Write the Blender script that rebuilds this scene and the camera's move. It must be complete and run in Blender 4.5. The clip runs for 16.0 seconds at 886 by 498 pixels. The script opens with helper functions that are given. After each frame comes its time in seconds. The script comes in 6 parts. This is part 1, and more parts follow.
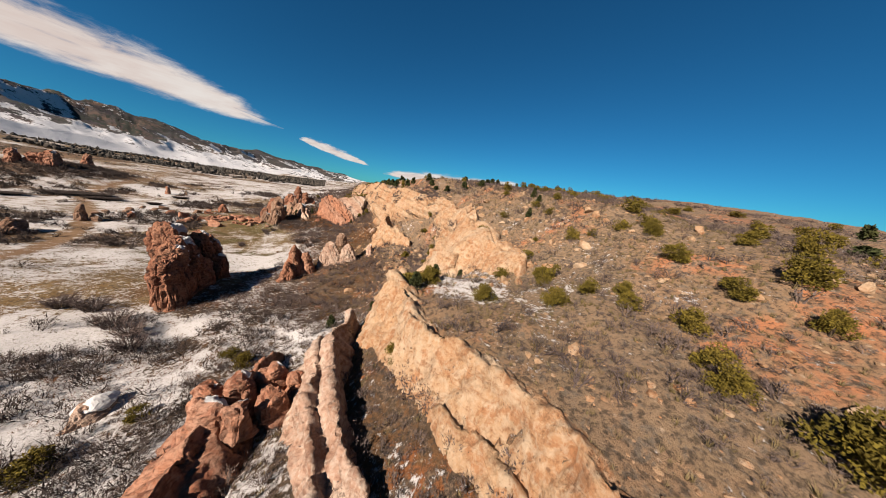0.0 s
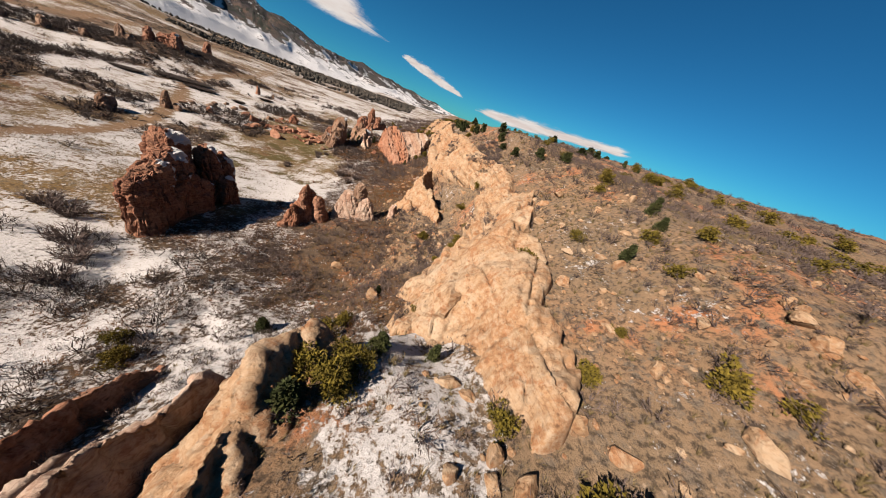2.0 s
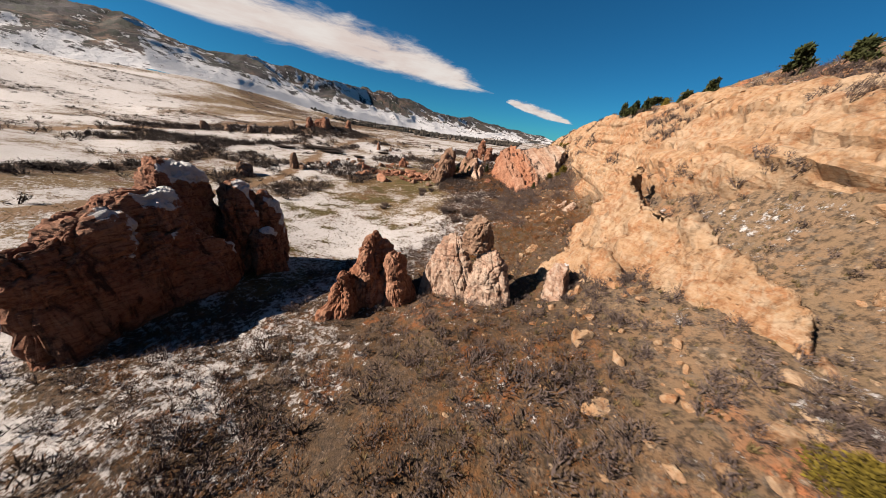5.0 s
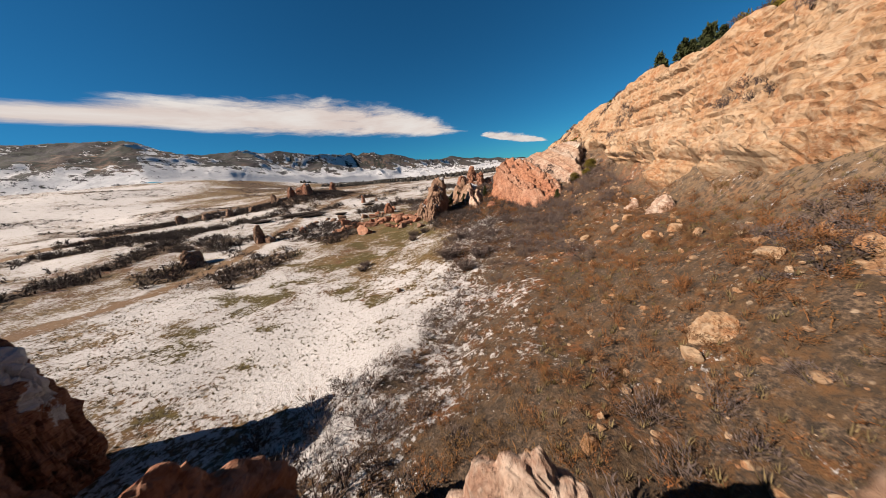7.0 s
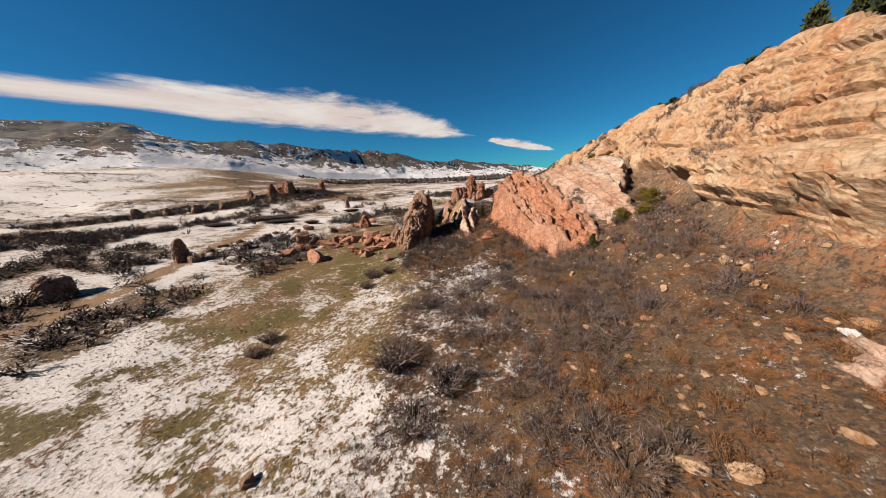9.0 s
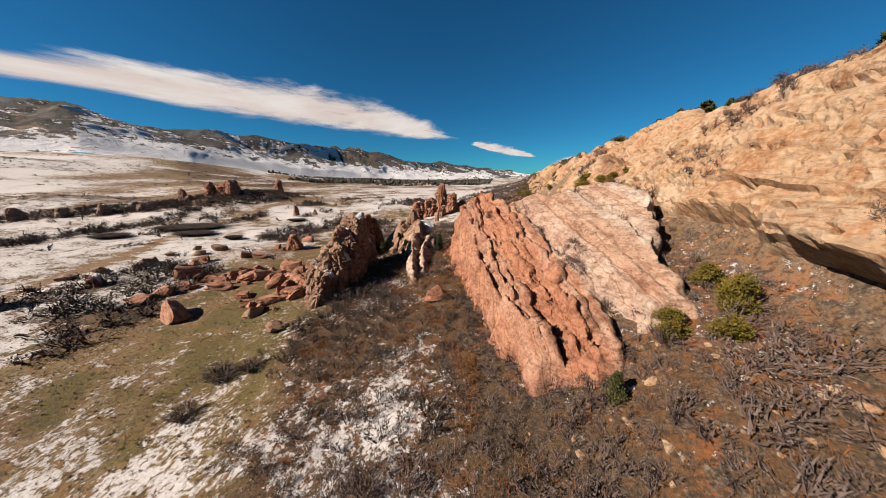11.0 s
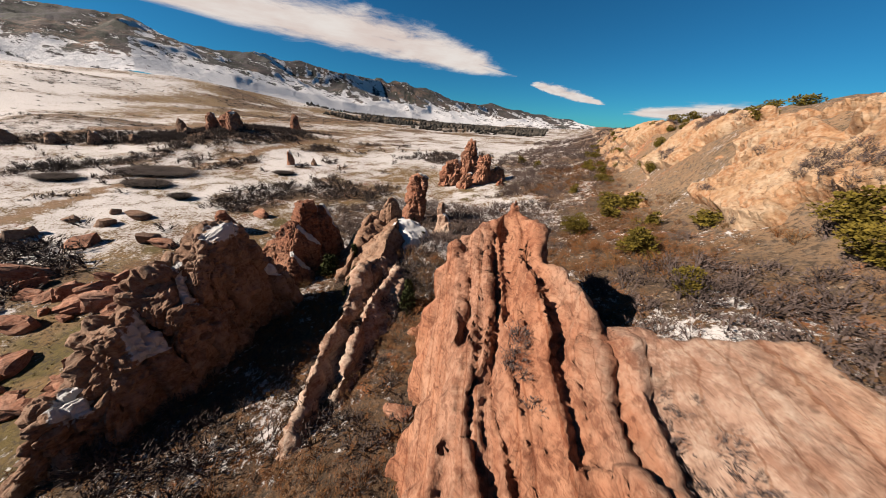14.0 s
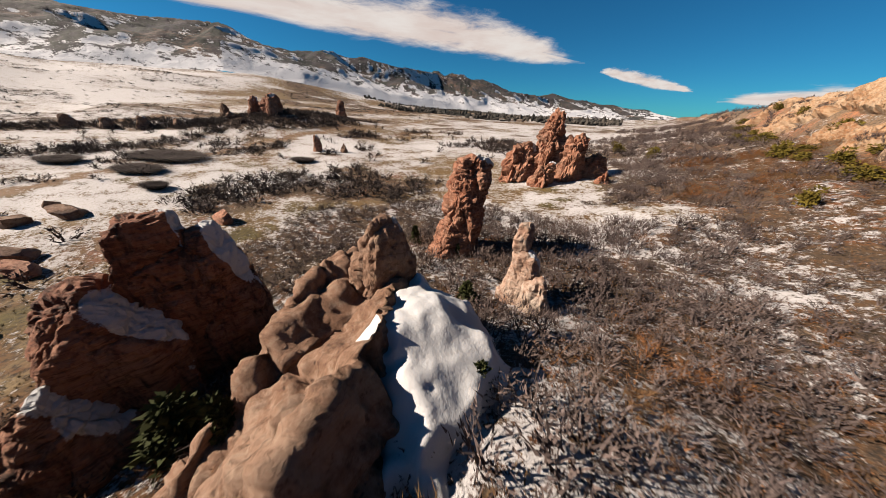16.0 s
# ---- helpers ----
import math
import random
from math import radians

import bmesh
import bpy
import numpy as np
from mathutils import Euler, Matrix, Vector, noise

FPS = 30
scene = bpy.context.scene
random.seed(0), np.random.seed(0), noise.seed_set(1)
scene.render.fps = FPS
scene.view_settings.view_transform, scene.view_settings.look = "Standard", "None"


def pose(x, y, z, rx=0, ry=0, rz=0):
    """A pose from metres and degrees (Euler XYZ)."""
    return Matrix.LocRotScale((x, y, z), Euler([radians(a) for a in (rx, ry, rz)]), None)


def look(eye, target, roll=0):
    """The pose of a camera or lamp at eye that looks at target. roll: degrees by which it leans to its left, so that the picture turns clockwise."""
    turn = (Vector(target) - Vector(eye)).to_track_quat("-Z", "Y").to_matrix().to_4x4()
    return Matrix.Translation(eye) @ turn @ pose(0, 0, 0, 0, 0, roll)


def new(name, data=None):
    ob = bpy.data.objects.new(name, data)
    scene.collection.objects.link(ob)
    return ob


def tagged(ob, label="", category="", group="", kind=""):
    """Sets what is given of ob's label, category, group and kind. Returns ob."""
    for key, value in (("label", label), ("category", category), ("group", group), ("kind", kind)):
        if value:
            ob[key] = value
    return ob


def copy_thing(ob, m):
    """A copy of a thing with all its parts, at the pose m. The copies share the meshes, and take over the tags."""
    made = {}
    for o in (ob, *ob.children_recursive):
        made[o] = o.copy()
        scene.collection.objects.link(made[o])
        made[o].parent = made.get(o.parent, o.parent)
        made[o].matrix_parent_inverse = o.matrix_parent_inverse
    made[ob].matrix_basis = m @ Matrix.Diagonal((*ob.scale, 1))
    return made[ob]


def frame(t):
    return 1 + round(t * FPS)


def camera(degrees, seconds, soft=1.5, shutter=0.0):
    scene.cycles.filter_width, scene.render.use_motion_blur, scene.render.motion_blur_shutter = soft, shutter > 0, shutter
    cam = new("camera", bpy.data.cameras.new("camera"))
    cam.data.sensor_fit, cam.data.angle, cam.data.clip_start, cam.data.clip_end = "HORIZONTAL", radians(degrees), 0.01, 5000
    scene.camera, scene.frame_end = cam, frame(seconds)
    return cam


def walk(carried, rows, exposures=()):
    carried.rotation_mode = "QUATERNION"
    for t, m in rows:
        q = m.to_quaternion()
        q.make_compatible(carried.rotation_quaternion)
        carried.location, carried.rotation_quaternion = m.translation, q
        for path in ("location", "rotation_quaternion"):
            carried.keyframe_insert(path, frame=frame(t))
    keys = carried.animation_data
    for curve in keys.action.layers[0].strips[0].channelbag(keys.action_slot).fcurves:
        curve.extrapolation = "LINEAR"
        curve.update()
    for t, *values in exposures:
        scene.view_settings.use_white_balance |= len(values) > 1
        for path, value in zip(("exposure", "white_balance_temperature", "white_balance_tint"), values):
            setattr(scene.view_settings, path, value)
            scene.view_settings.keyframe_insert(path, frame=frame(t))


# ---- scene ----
cam = camera(119.4, 16.0, soft=0.5, shutter=0.12)
PATH = [
    (0, (0.444, 0.566, 39.381), (1.056, 2.423, 38.959), 7.6),
    (0.5, (3.238, 4.987, 40.573), (3.799, 6.851, 40.114), 9.0),
    (1, (6.073, 9.761, 41.947), (6.569, 11.62, 41.402), 11.4),
    (1.5, (8.683, 14.964, 43.425), (9.072, 16.792, 42.713), 15.2),
    (2, (10.742, 20.161, 43.531), (10.953, 21.938, 42.637), 19.7),
    (2.5, (12.135, 25.498, 42.642), (12.137, 27.219, 41.623), 23.4),
    (3, (12.083, 31.387, 40.935), (11.904, 33.07, 39.87), 24.4),
    (3.5, (10.791, 37.101, 38.873), (10.466, 38.774, 37.826), 22.9),
    (4, (8.471, 42.889, 36.439), (8.005, 44.559, 35.441), 18.5),
    (4.5, (4.993, 49.02, 33.649), (4.404, 50.698, 32.733), 12.6),
    (5, (0.569, 54.959, 31.316), (-0.076, 56.664, 30.495), 6.3),
    (7.5, (-8.612, 82.622, 26.198), (-9.347, 84.41, 25.686), -7.7),
    (8, (-9.889, 89.506, 26.869), (-10.627, 91.298, 26.378), -6.5),
    (8.5, (-10.396, 95.749, 27.832), (-11.142, 97.534, 27.323), -5.0),
    (9, (-10.831, 101.636, 28.833), (-11.563, 103.417, 28.294), -3.6),
    (11.5, (-10.813, 131.565, 32.668), (-11.394, 133.403, 32.133), -0.6),
    (12, (-11.366, 136.986, 33.435), (-11.961, 138.805, 32.854), 0.2),
    (12.5, (-12.188, 142.427, 34.177), (-12.804, 144.224, 33.549), 0.9),
    (13, (-13.13, 148.743, 34.93), (-13.778, 150.498, 34.226), 1.9),
    (13.5, (-14.541, 154.808, 34.986), (-15.243, 156.497, 34.177), 2.7),
    (14, (-16.34, 160.823, 34.474), (-17.13, 162.428, 33.581), 3.2),
    (14.5, (-18.986, 166.962, 33.153), (-19.859, 168.502, 32.223), 4.3),
    (15, (-22.558, 172.87, 31.418), (-23.491, 174.372, 30.483), 4.3),
    (15.5, (-27.285, 179.074, 29.614), (-28.278, 180.538, 28.681), 3.0),
    (16, (-31.861, 184.771, 27.83), (-32.931, 186.175, 26.889), 2.2),
]
walk(cam, [(t, look(eye, target, roll)) for t, eye, target, roll in PATH])

# ---- world, sun ----
SUN_AZ, SUN_EL = 233.0, 34.5          # degrees from +y towards +x, and above the horizon
world = bpy.data.worlds.new("sky")
scene.world = world
world.use_nodes = True
wn, wl = world.node_tree.nodes, world.node_tree.links
wn.clear()
sky = wn.new("ShaderNodeTexSky")
sky.sky_type, sky.sun_disc = "NISHITA", False
sky.sun_elevation, sky.sun_rotation = radians(SUN_EL), radians(SUN_AZ)
sky.altitude, sky.air_density, sky.dust_density, sky.ozone_density = 1900, 1.0, 0.1, 3.0
tone = wn.new("ShaderNodeMix")
tone.data_type, tone.blend_type = "RGBA", "MULTIPLY"
tone.inputs[0].default_value = 1.0
tone.inputs[7].default_value = (0.085, 0.385, 0.515, 1)
wbg, wout = wn.new("ShaderNodeBackground"), wn.new("ShaderNodeOutputWorld")
wbg.inputs[1].default_value = 0.05
scene.view_settings.exposure = 1.45
wl.new(sky.outputs[0], tone.inputs[6])
wl.new(tone.outputs[2], wbg.inputs[0])
wl.new(wbg.outputs[0], wout.inputs[0])

sun_data = bpy.data.lights.new("sun", "SUN")
sun_data.energy, sun_data.angle, sun_data.color = 5.65, radians(0.5), (1.0, 0.85, 0.708)
sun = new("sun", sun_data)
sa, se = radians(SUN_AZ), radians(SUN_EL)
sun.matrix_world = look((math.sin(sa) * math.cos(se) * 300, math.cos(sa) * math.cos(se) * 300, math.sin(se) * 300), (0, 0, 0))


# ---- number noise for shapes ----
def lattice(ix, iy, iz, seed):
    h = (ix * 374761393 + iy * 668265263 + iz * 2147483647 + seed * 974711) & 0xFFFFFFFF
    h = ((h ^ (h >> 13)) * 1274126177) & 0xFFFFFFFF
    h = ((h ^ (h >> 16)) * 2246822519) & 0xFFFFFFFF
    return ((h ^ (h >> 15)) & 0xFFFFFF) / 16777215.0


def vnoise(p, seed=0):
    """Smooth noise in -1..1 at the rows of p."""
    p = np.asarray(p, float)
    i = np.floor(p).astype(np.int64)
    f = p - i
    f = f * f * f * (f * (f * 6 - 15) + 10)
    out = 0.0
    for dx in (0, 1):
        wx = f[:, 0] if dx else 1 - f[:, 0]
        for dy in (0, 1):
            wy = f[:, 1] if dy else 1 - f[:, 1]
            for dz in (0, 1):
                wz = f[:, 2] if dz else 1 - f[:, 2]
                out = out + wx * wy * wz * lattice(i[:, 0] + dx, i[:, 1] + dy, i[:, 2] + dz, seed)
    return 2 * out - 1


def fbm(p, octaves=4, seed=0, gain=0.5):
    p = np.asarray(p, float)
    total, amp = 0.0, 1.0
    for k in range(octaves):
        total = total + amp * vnoise(p, seed + 17 * k)
        p, amp = p * 2.03 + 3.7, amp * gain
    return total


def cells(p, seed=0):
    """Distance to the nearest border between random cells, 0 at the border, and the cell's random value."""
    p = np.asarray(p, float)
    base = np.floor(p).astype(np.int64)
    d1, d2 = np.full(len(p), 9.0), np.full(len(p), 9.0)
    value = np.zeros(len(p))
    for dx in (-1, 0, 1):
        for dy in (-1, 0, 1):
            for dz in (-1, 0, 1):
                c = base + (dx, dy, dz)
                q = np.stack([c[:, k] + lattice(c[:, 0], c[:, 1], c[:, 2], seed + 31 * k) for k in range(3)], 1)
                d = np.sqrt(((q - p) ** 2).sum(1))
                near = d < d1
                d2 = np.where(near, d1, np.minimum(d2, d))
                value = np.where(near, lattice(c[:, 0], c[:, 1], c[:, 2], seed + 99), value)
                d1 = np.where(near, d, d1)
    return d2 - d1, value


def bed_steps(s, run, thick, length, seed, broken=True):
    """Broken beds across s: each stretch of a bed stands out or back, with a gap under it and at its ends."""
    L = s / thick + 0.55 * vnoise(np.stack([s / thick * 0.43, 0 * s, 0 * s + seed], 1), seed)
    i = np.floor(L).astype(np.int64)
    f = L - i
    r = run / length + 9.0 * lattice(i, 0 * i, 0 * i, seed + 3)
    j = np.floor(r).astype(np.int64)
    g = r - j
    lip = np.minimum(f, 1 - f)
    if not broken:
        h = 0.5 + 0.75 * vnoise(np.stack([i * 3.71 + 0.5, 2.2 * run / length, 0 * s + 0.5], 1), seed + 5)
        return (h - 0.5) + 0.18 * np.clip(1 - (1 - 2 * lip) ** 4, 0, 1) - 0.35 * np.exp(-lip * 16) * np.clip(2.2 * h - 0.5, 0, 1)
    h = lattice(i, j, 0 * i, seed + 5)
    end = np.minimum(g, 1 - g) * length / thick
    return (h - 0.5) + 0.22 * np.clip(1 - (1 - 2 * lip) ** 4, 0, 1) - 0.45 * np.exp(-lip * 14) - 0.5 * np.exp(-end * 6)


def step(a, b, x):
    t = np.clip((x - a) / (b - a), 0, 1)
    return t * t * (3 - 2 * t)


def xy0(x, y, scale, z=0.0):
    return np.stack([x * scale, y * scale, np.full(np.shape(x), z)], 1)


# ---- materials ----
class Mat:
    """A node material with short ways to wire it."""

    def __init__(self, name, rough=0.9):
        self.m = bpy.data.materials.new(name)
        self.m.use_nodes = True
        self.n, self.l = self.m.node_tree.nodes, self.m.node_tree.links
        self.p = self.n["Principled BSDF"]
        self.p.inputs["Roughness"].default_value = rough
        self.p.inputs["Specular IOR Level"].default_value = 0.2
        self.geo = self.n.new("ShaderNodeNewGeometry")

    def put(self, socket, value):
        if isinstance(value, bpy.types.NodeSocket):
            self.l.new(value, socket)
        else:
            socket.default_value = value

    def noise(self, scale, detail=5.0, rough=0.55, vec=None, dist=0.0):
        n = self.n.new("ShaderNodeTexNoise")
        n.inputs["Scale"].default_value, n.inputs["Detail"].default_value = scale, detail
        n.inputs["Roughness"].default_value, n.inputs["Distortion"].default_value = rough, dist
        self.l.new(vec if vec is not None else self.geo.outputs["Position"], n.inputs["Vector"])
        return n.outputs["Fac"]

    def voronoi(self, scale, feature="F1", vec=None):
        n = self.n.new("ShaderNodeTexVoronoi")
        n.feature = feature
        n.inputs["Scale"].default_value = scale
        self.l.new(vec if vec is not None else self.geo.outputs["Position"], n.inputs["Vector"])
        return n.outputs["Distance"]

    def stretch(self, sx, sy, sz, rx=0.0, ry=0.0, rz=0.0):
        n = self.n.new("ShaderNodeMapping")
        n.inputs["Scale"].default_value = (sx, sy, sz)
        n.inputs["Rotation"].default_value = (radians(rx), radians(ry), radians(rz))
        self.l.new(self.geo.outputs["Position"], n.inputs["Vector"])
        return n.outputs["Vector"]

    def map(self, value, a, b, lo=0.0, hi=1.0):
        n = self.n.new("ShaderNodeMapRange")
        n.interpolation_type = "SMOOTHSTEP"
        self.put(n.inputs["Value"], value)
        for key, v in (("From Min", a), ("From Max", b), ("To Min", lo), ("To Max", hi)):
            self.put(n.inputs[key], v)
        return n.outputs["Result"]

    def math(self, op, a, b=0.0):
        n = self.n.new("ShaderNodeMath")
        n.operation = op
        self.put(n.inputs[0], a), self.put(n.inputs[1], b)
        return n.outputs[0]

    def mix(self, fac, a, b, blend="MIX"):
        n = self.n.new("ShaderNodeMix")
        n.data_type, n.blend_type = "RGBA", blend
        self.put(n.inputs[0], fac)
        for k, c in ((6, a), (7, b)):
            self.put(n.inputs[k], (*c, 1) if isinstance(c, tuple) else c)
        return n.outputs[2]

    def ramp(self, value, *stops):
        n = self.n.new("ShaderNodeValToRGB")
        r = n.color_ramp
        while len(r.elements) < len(stops):
            r.elements.new(0.5)
        for e, (pos, col) in zip(r.elements, stops):
            e.position, e.color = pos, (*col, 1)
        self.put(n.inputs[0], value)
        return n.outputs[0]

    def attr(self, name):
        n = self.n.new("ShaderNodeAttribute")
        n.attribute_name = name
        return n.outputs["Fac"]

    def axis(self, source, k):
        n = self.n.new("ShaderNodeSeparateXYZ")
        self.l.new(source, n.inputs[0])
        return n.outputs[k]

    def dot(self, a, v):
        n = self.n.new("ShaderNodeVectorMath")
        n.operation = "DOT_PRODUCT"
        self.l.new(a, n.inputs[0])
        n.inputs[1].default_value = v
        return n.outputs["Value"]

    def bump(self, height, strength=0.5, dist=0.1):
        n = self.n.new("ShaderNodeBump")
        n.inputs["Strength"].default_value, n.inputs["Distance"].default_value = strength, dist
        self.l.new(height, n.inputs["Height"])
        self.l.new(n.outputs[0], self.p.inputs["Normal"])

    def color(self, value, albedo=0.345):
        value = self.mix(1.0, value, (albedo, albedo, albedo), "MULTIPLY")
        self.put(self.p.inputs["Base Color"], (*value, 1) if isinstance(value, tuple) else value)
        return self.m


def rock_material(name, low, mid, high, stain, snow=0.0, bed=(0.35, 0.0, 1.0), varnish=0.5, lichen=0.0, relief=0.21, stripe=1.0):
    """Bedded sandstone: blotches of three tones, thin bed lines, dark desert varnish that also serves as painted shade,
    and snow lying on the cold side.
    """
    m = Mat(name, 0.9)
    big, fine, grain = m.noise(0.16, 5, 0.65), m.noise(2.4, 7, 0.72), m.noise(11.0, 5, 0.75)
    col = m.ramp(big, (0.30, low), (0.48, mid), (0.68, high))
    col = m.mix(m.map(m.noise(0.50, 6, 0.7, dist=0.8), 0.50, 0.60, 0.0, 0.8), col, low)
    col = m.mix(m.map(m.noise(0.75, 6, 0.7, dist=0.5), 0.54, 0.64, 0.0, 0.75), col, high)
    lines = m.stretch(0.30, 0.30, 2.2, 0, math.degrees(math.atan2(bed[0], bed[2])), 0)
    beds = m.noise(1.1, 6, 0.68, lines, 0.25)
    col = m.mix(m.map(beds, 0.36, 0.50, 0.75 * stripe, 0.0), col, m.mix(0.6, low, stain))
    thin = m.noise(4.5, 4, 0.6, lines, 0.15)
    col = m.mix(m.map(thin, 0.36, 0.46, 0.40 * stripe, 0.0), col, stain)
    col = m.mix(m.map(fine, 0.46, 0.64, 0.0, 0.6), col, high)
    col = m.mix(m.map(fine, 0.34, 0.46, 0.80, 0.0), col, m.mix(0.5, low, stain))
    streak = m.noise(0.9, 6, 0.68, m.stretch(1.0, 1.0, 0.22), 0.3)
    col = m.mix(m.math("MULTIPLY", m.map(streak, 0.52, 0.66), varnish), col, stain)
    pits = m.voronoi(1.6, "F1", m.stretch(1.0, 1.0, 1.3))
    col = m.mix(m.math("MULTIPLY", m.map(pits, 0.22, 0.10), m.map(m.noise(0.4, 3), 0.5, 0.6, 0.0, 0.7)), col, stain)
    crack = m.voronoi(0.55, "DISTANCE_TO_EDGE", m.stretch(1.0, 0.22, 1.3, 0, 20, 12))
    col = m.mix(m.map(crack, 0.0, 0.016, 0.3, 0.0), col, stain)
    if lichen:
        col = m.mix(m.map(m.noise(2.3, 6, 0.7), 0.56, 0.68, 0.0, lichen), col, (0.12, 0.115, 0.06))
    height = m.math("ADD", m.math("MULTIPLY", fine, 0.8), m.math("ADD", m.math("MULTIPLY", beds, 0.9 * stripe), m.math("MULTIPLY", grain, 0.22)))
    height = m.math("ADD", height, m.math("ADD", m.math("MULTIPLY", thin, 0.22 * stripe), m.math("MULTIPLY", m.map(pits, 0.0, 0.3), 0.25)))
    m.bump(height, 1.0, relief)
    if snow:
        lie = m.math("ADD", m.attr("snow"), m.math("MULTIPLY", m.math("SUBTRACT", m.noise(1.6, 6, 0.7), 0.5), 0.55))
        col = m.mix(m.map(lie, 0.50, 0.56), col, (0.98, 0.99, 1.0))
    return m.color(col)


M_CREAM = rock_material("cream_sandstone", (0.55, 0.255, 0.115), (0.66, 0.41, 0.23), (0.78, 0.60, 0.42), (0.17, 0.085, 0.045), 0.0, varnish=0.3, lichen=0.15, relief=0.23, stripe=0.5)
M_PINK = rock_material("pale_pink_sandstone", (0.60, 0.34, 0.23), (0.76, 0.52, 0.39), (0.86, 0.71, 0.58), (0.20, 0.10, 0.065), 0.25, (0.9, 0, 0.6), 0.3, 0.2)
M_RED = rock_material("red_sandstone", (0.46, 0.165, 0.09), (0.64, 0.29, 0.17), (0.74, 0.43, 0.30), (0.10, 0.05, 0.03), 0.45, (0.55, 0, 0.8), 0.45, 0.3)
M_DARK = rock_material("brown_conglomerate", (0.33, 0.175, 0.105), (0.47, 0.275, 0.18), (0.58, 0.41, 0.30), (0.075, 0.045, 0.03), 0.70, (0.4, 0, 0.9), 0.4, 0.3, 0.2, 0.3)

# red sandstone whose heavy dark streaks put the faces' shade into the colour
M_SHADED_RED = rock_material("shade_darkened_red_sandstone", (0.34, 0.12, 0.065), (0.50, 0.21, 0.12), (0.60, 0.32, 0.20), (0.035, 0.02, 0.016), 0.70, (0.4, 0, 0.9), 0.85, 0.3, 0.2)


def snow_material():
    m = Mat("snow", 0.6)
    m.p.inputs["Subsurface Weight"].default_value = 0.15
    m.p.inputs["Subsurface Radius"].default_value = (0.05, 0.07, 0.1)
    m.bump(m.noise(3.0, 5, 0.6), 0.4, 0.12)
    return m.color(m.mix(m.noise(0.9, 4), (0.96, 0.96, 0.97), (1.0, 1.0, 1.0)))


M_SNOW = snow_material()
M_HOG = rock_material("striped_sandstone", (0.46, 0.30, 0.22), (0.66, 0.50, 0.40), (0.80, 0.70, 0.59), (0.18, 0.10, 0.07), 0.0, (0.93, 0, 0.35), 0.35, 0.2, 0.17)


def stripe_hogback():
    """Red beds low on the hogback, cream beds above, with thin stripes between."""
    n, l = M_HOG.node_tree.nodes, M_HOG.node_tree.links
    p = n["Principled BSDF"]
    cream = p.inputs["Base Color"].links[0].from_socket
    geo, noise_, dot_ = n.new("ShaderNodeNewGeometry"), n.new("ShaderNodeTexNoise"), n.new("ShaderNodeVectorMath")
    dot_.operation = "DOT_PRODUCT"
    dot_.inputs[1].default_value = (0.93, 0.37, 0.0)
    l.new(geo.outputs["Position"], dot_.inputs[0]), l.new(geo.outputs["Position"], noise_.inputs["Vector"])
    noise_.inputs["Scale"].default_value, noise_.inputs["Detail"].default_value = 0.35, 5.0
    stripes = n.new("ShaderNodeTexNoise")
    stripes.noise_dimensions = "1D"
    stripes.inputs["Scale"].default_value, stripes.inputs["Detail"].default_value = 0.9, 4.0
    l.new(dot_.outputs["Value"], stripes.inputs["W"])
    add, add2, rng_, mix = n.new("ShaderNodeMath"), n.new("ShaderNodeMath"), n.new("ShaderNodeMapRange"), n.new("ShaderNodeMix")
    add.operation, add2.operation = "MULTIPLY_ADD", "MULTIPLY_ADD"
    l.new(noise_.outputs["Fac"], add.inputs[0]), l.new(dot_.outputs["Value"], add.inputs[2])
    add.inputs[1].default_value, add2.inputs[1].default_value = 5.0, 9.0
    l.new(stripes.outputs["Fac"], add2.inputs[0]), l.new(add.outputs[0], add2.inputs[2])
    rng_.inputs["From Min"].default_value, rng_.inputs["From Max"].default_value = 56.0, 61.0
    l.new(add2.outputs[0], rng_.inputs["Value"])
    mix.data_type, mix.blend_type = "RGBA", "MULTIPLY"
    red = n.new("ShaderNodeMix")
    red.data_type = "RGBA"
    red.inputs[6].default_value, red.inputs[7].default_value = (0.90, 0.63, 0.52, 1), (1, 1, 1, 1)
    l.new(rng_.outputs[0], red.inputs[0])
    mix.inputs[0].default_value = 1.0
    l.new(cream, mix.inputs[6]), l.new(red.outputs[2], mix.inputs[7])
    last = mix.outputs[2]
    for scale, lo, hi, dark in ((0.5, 0.38, 0.62, (0.95, 0.80, 0.70, 1)), (3.0, 0.30, 0.42, (0.86, 0.76, 0.69, 1)), (9.0, 0.30, 0.37, (0.74, 0.62, 0.54, 1))):
        wave, band, tint, join = n.new("ShaderNodeTexNoise"), n.new("ShaderNodeMapRange"), n.new("ShaderNodeMix"), n.new("ShaderNodeMix")
        wob = n.new("ShaderNodeMath")
        wob.operation = "MULTIPLY_ADD"
        l.new(noise_.outputs["Fac"], wob.inputs[0]), l.new(dot_.outputs["Value"], wob.inputs[2])
        wob.inputs[1].default_value = 0.5
        wave.noise_dimensions = "1D"
        wave.inputs["Scale"].default_value, wave.inputs["Detail"].default_value = scale * 0.6, 3.0
        l.new(wob.outputs[0], wave.inputs["W"]), l.new(wave.outputs["Fac"], band.inputs["Value"])
        band.inputs["From Min"].default_value, band.inputs["From Max"].default_value = lo, hi
        tint.data_type, join.data_type, join.blend_type = "RGBA", "RGBA", "MULTIPLY"
        tint.inputs[6].default_value, tint.inputs[7].default_value = dark, (1, 1, 1, 1)
        l.new(band.outputs[0], tint.inputs[0])
        join.inputs[0].default_value = 1.0
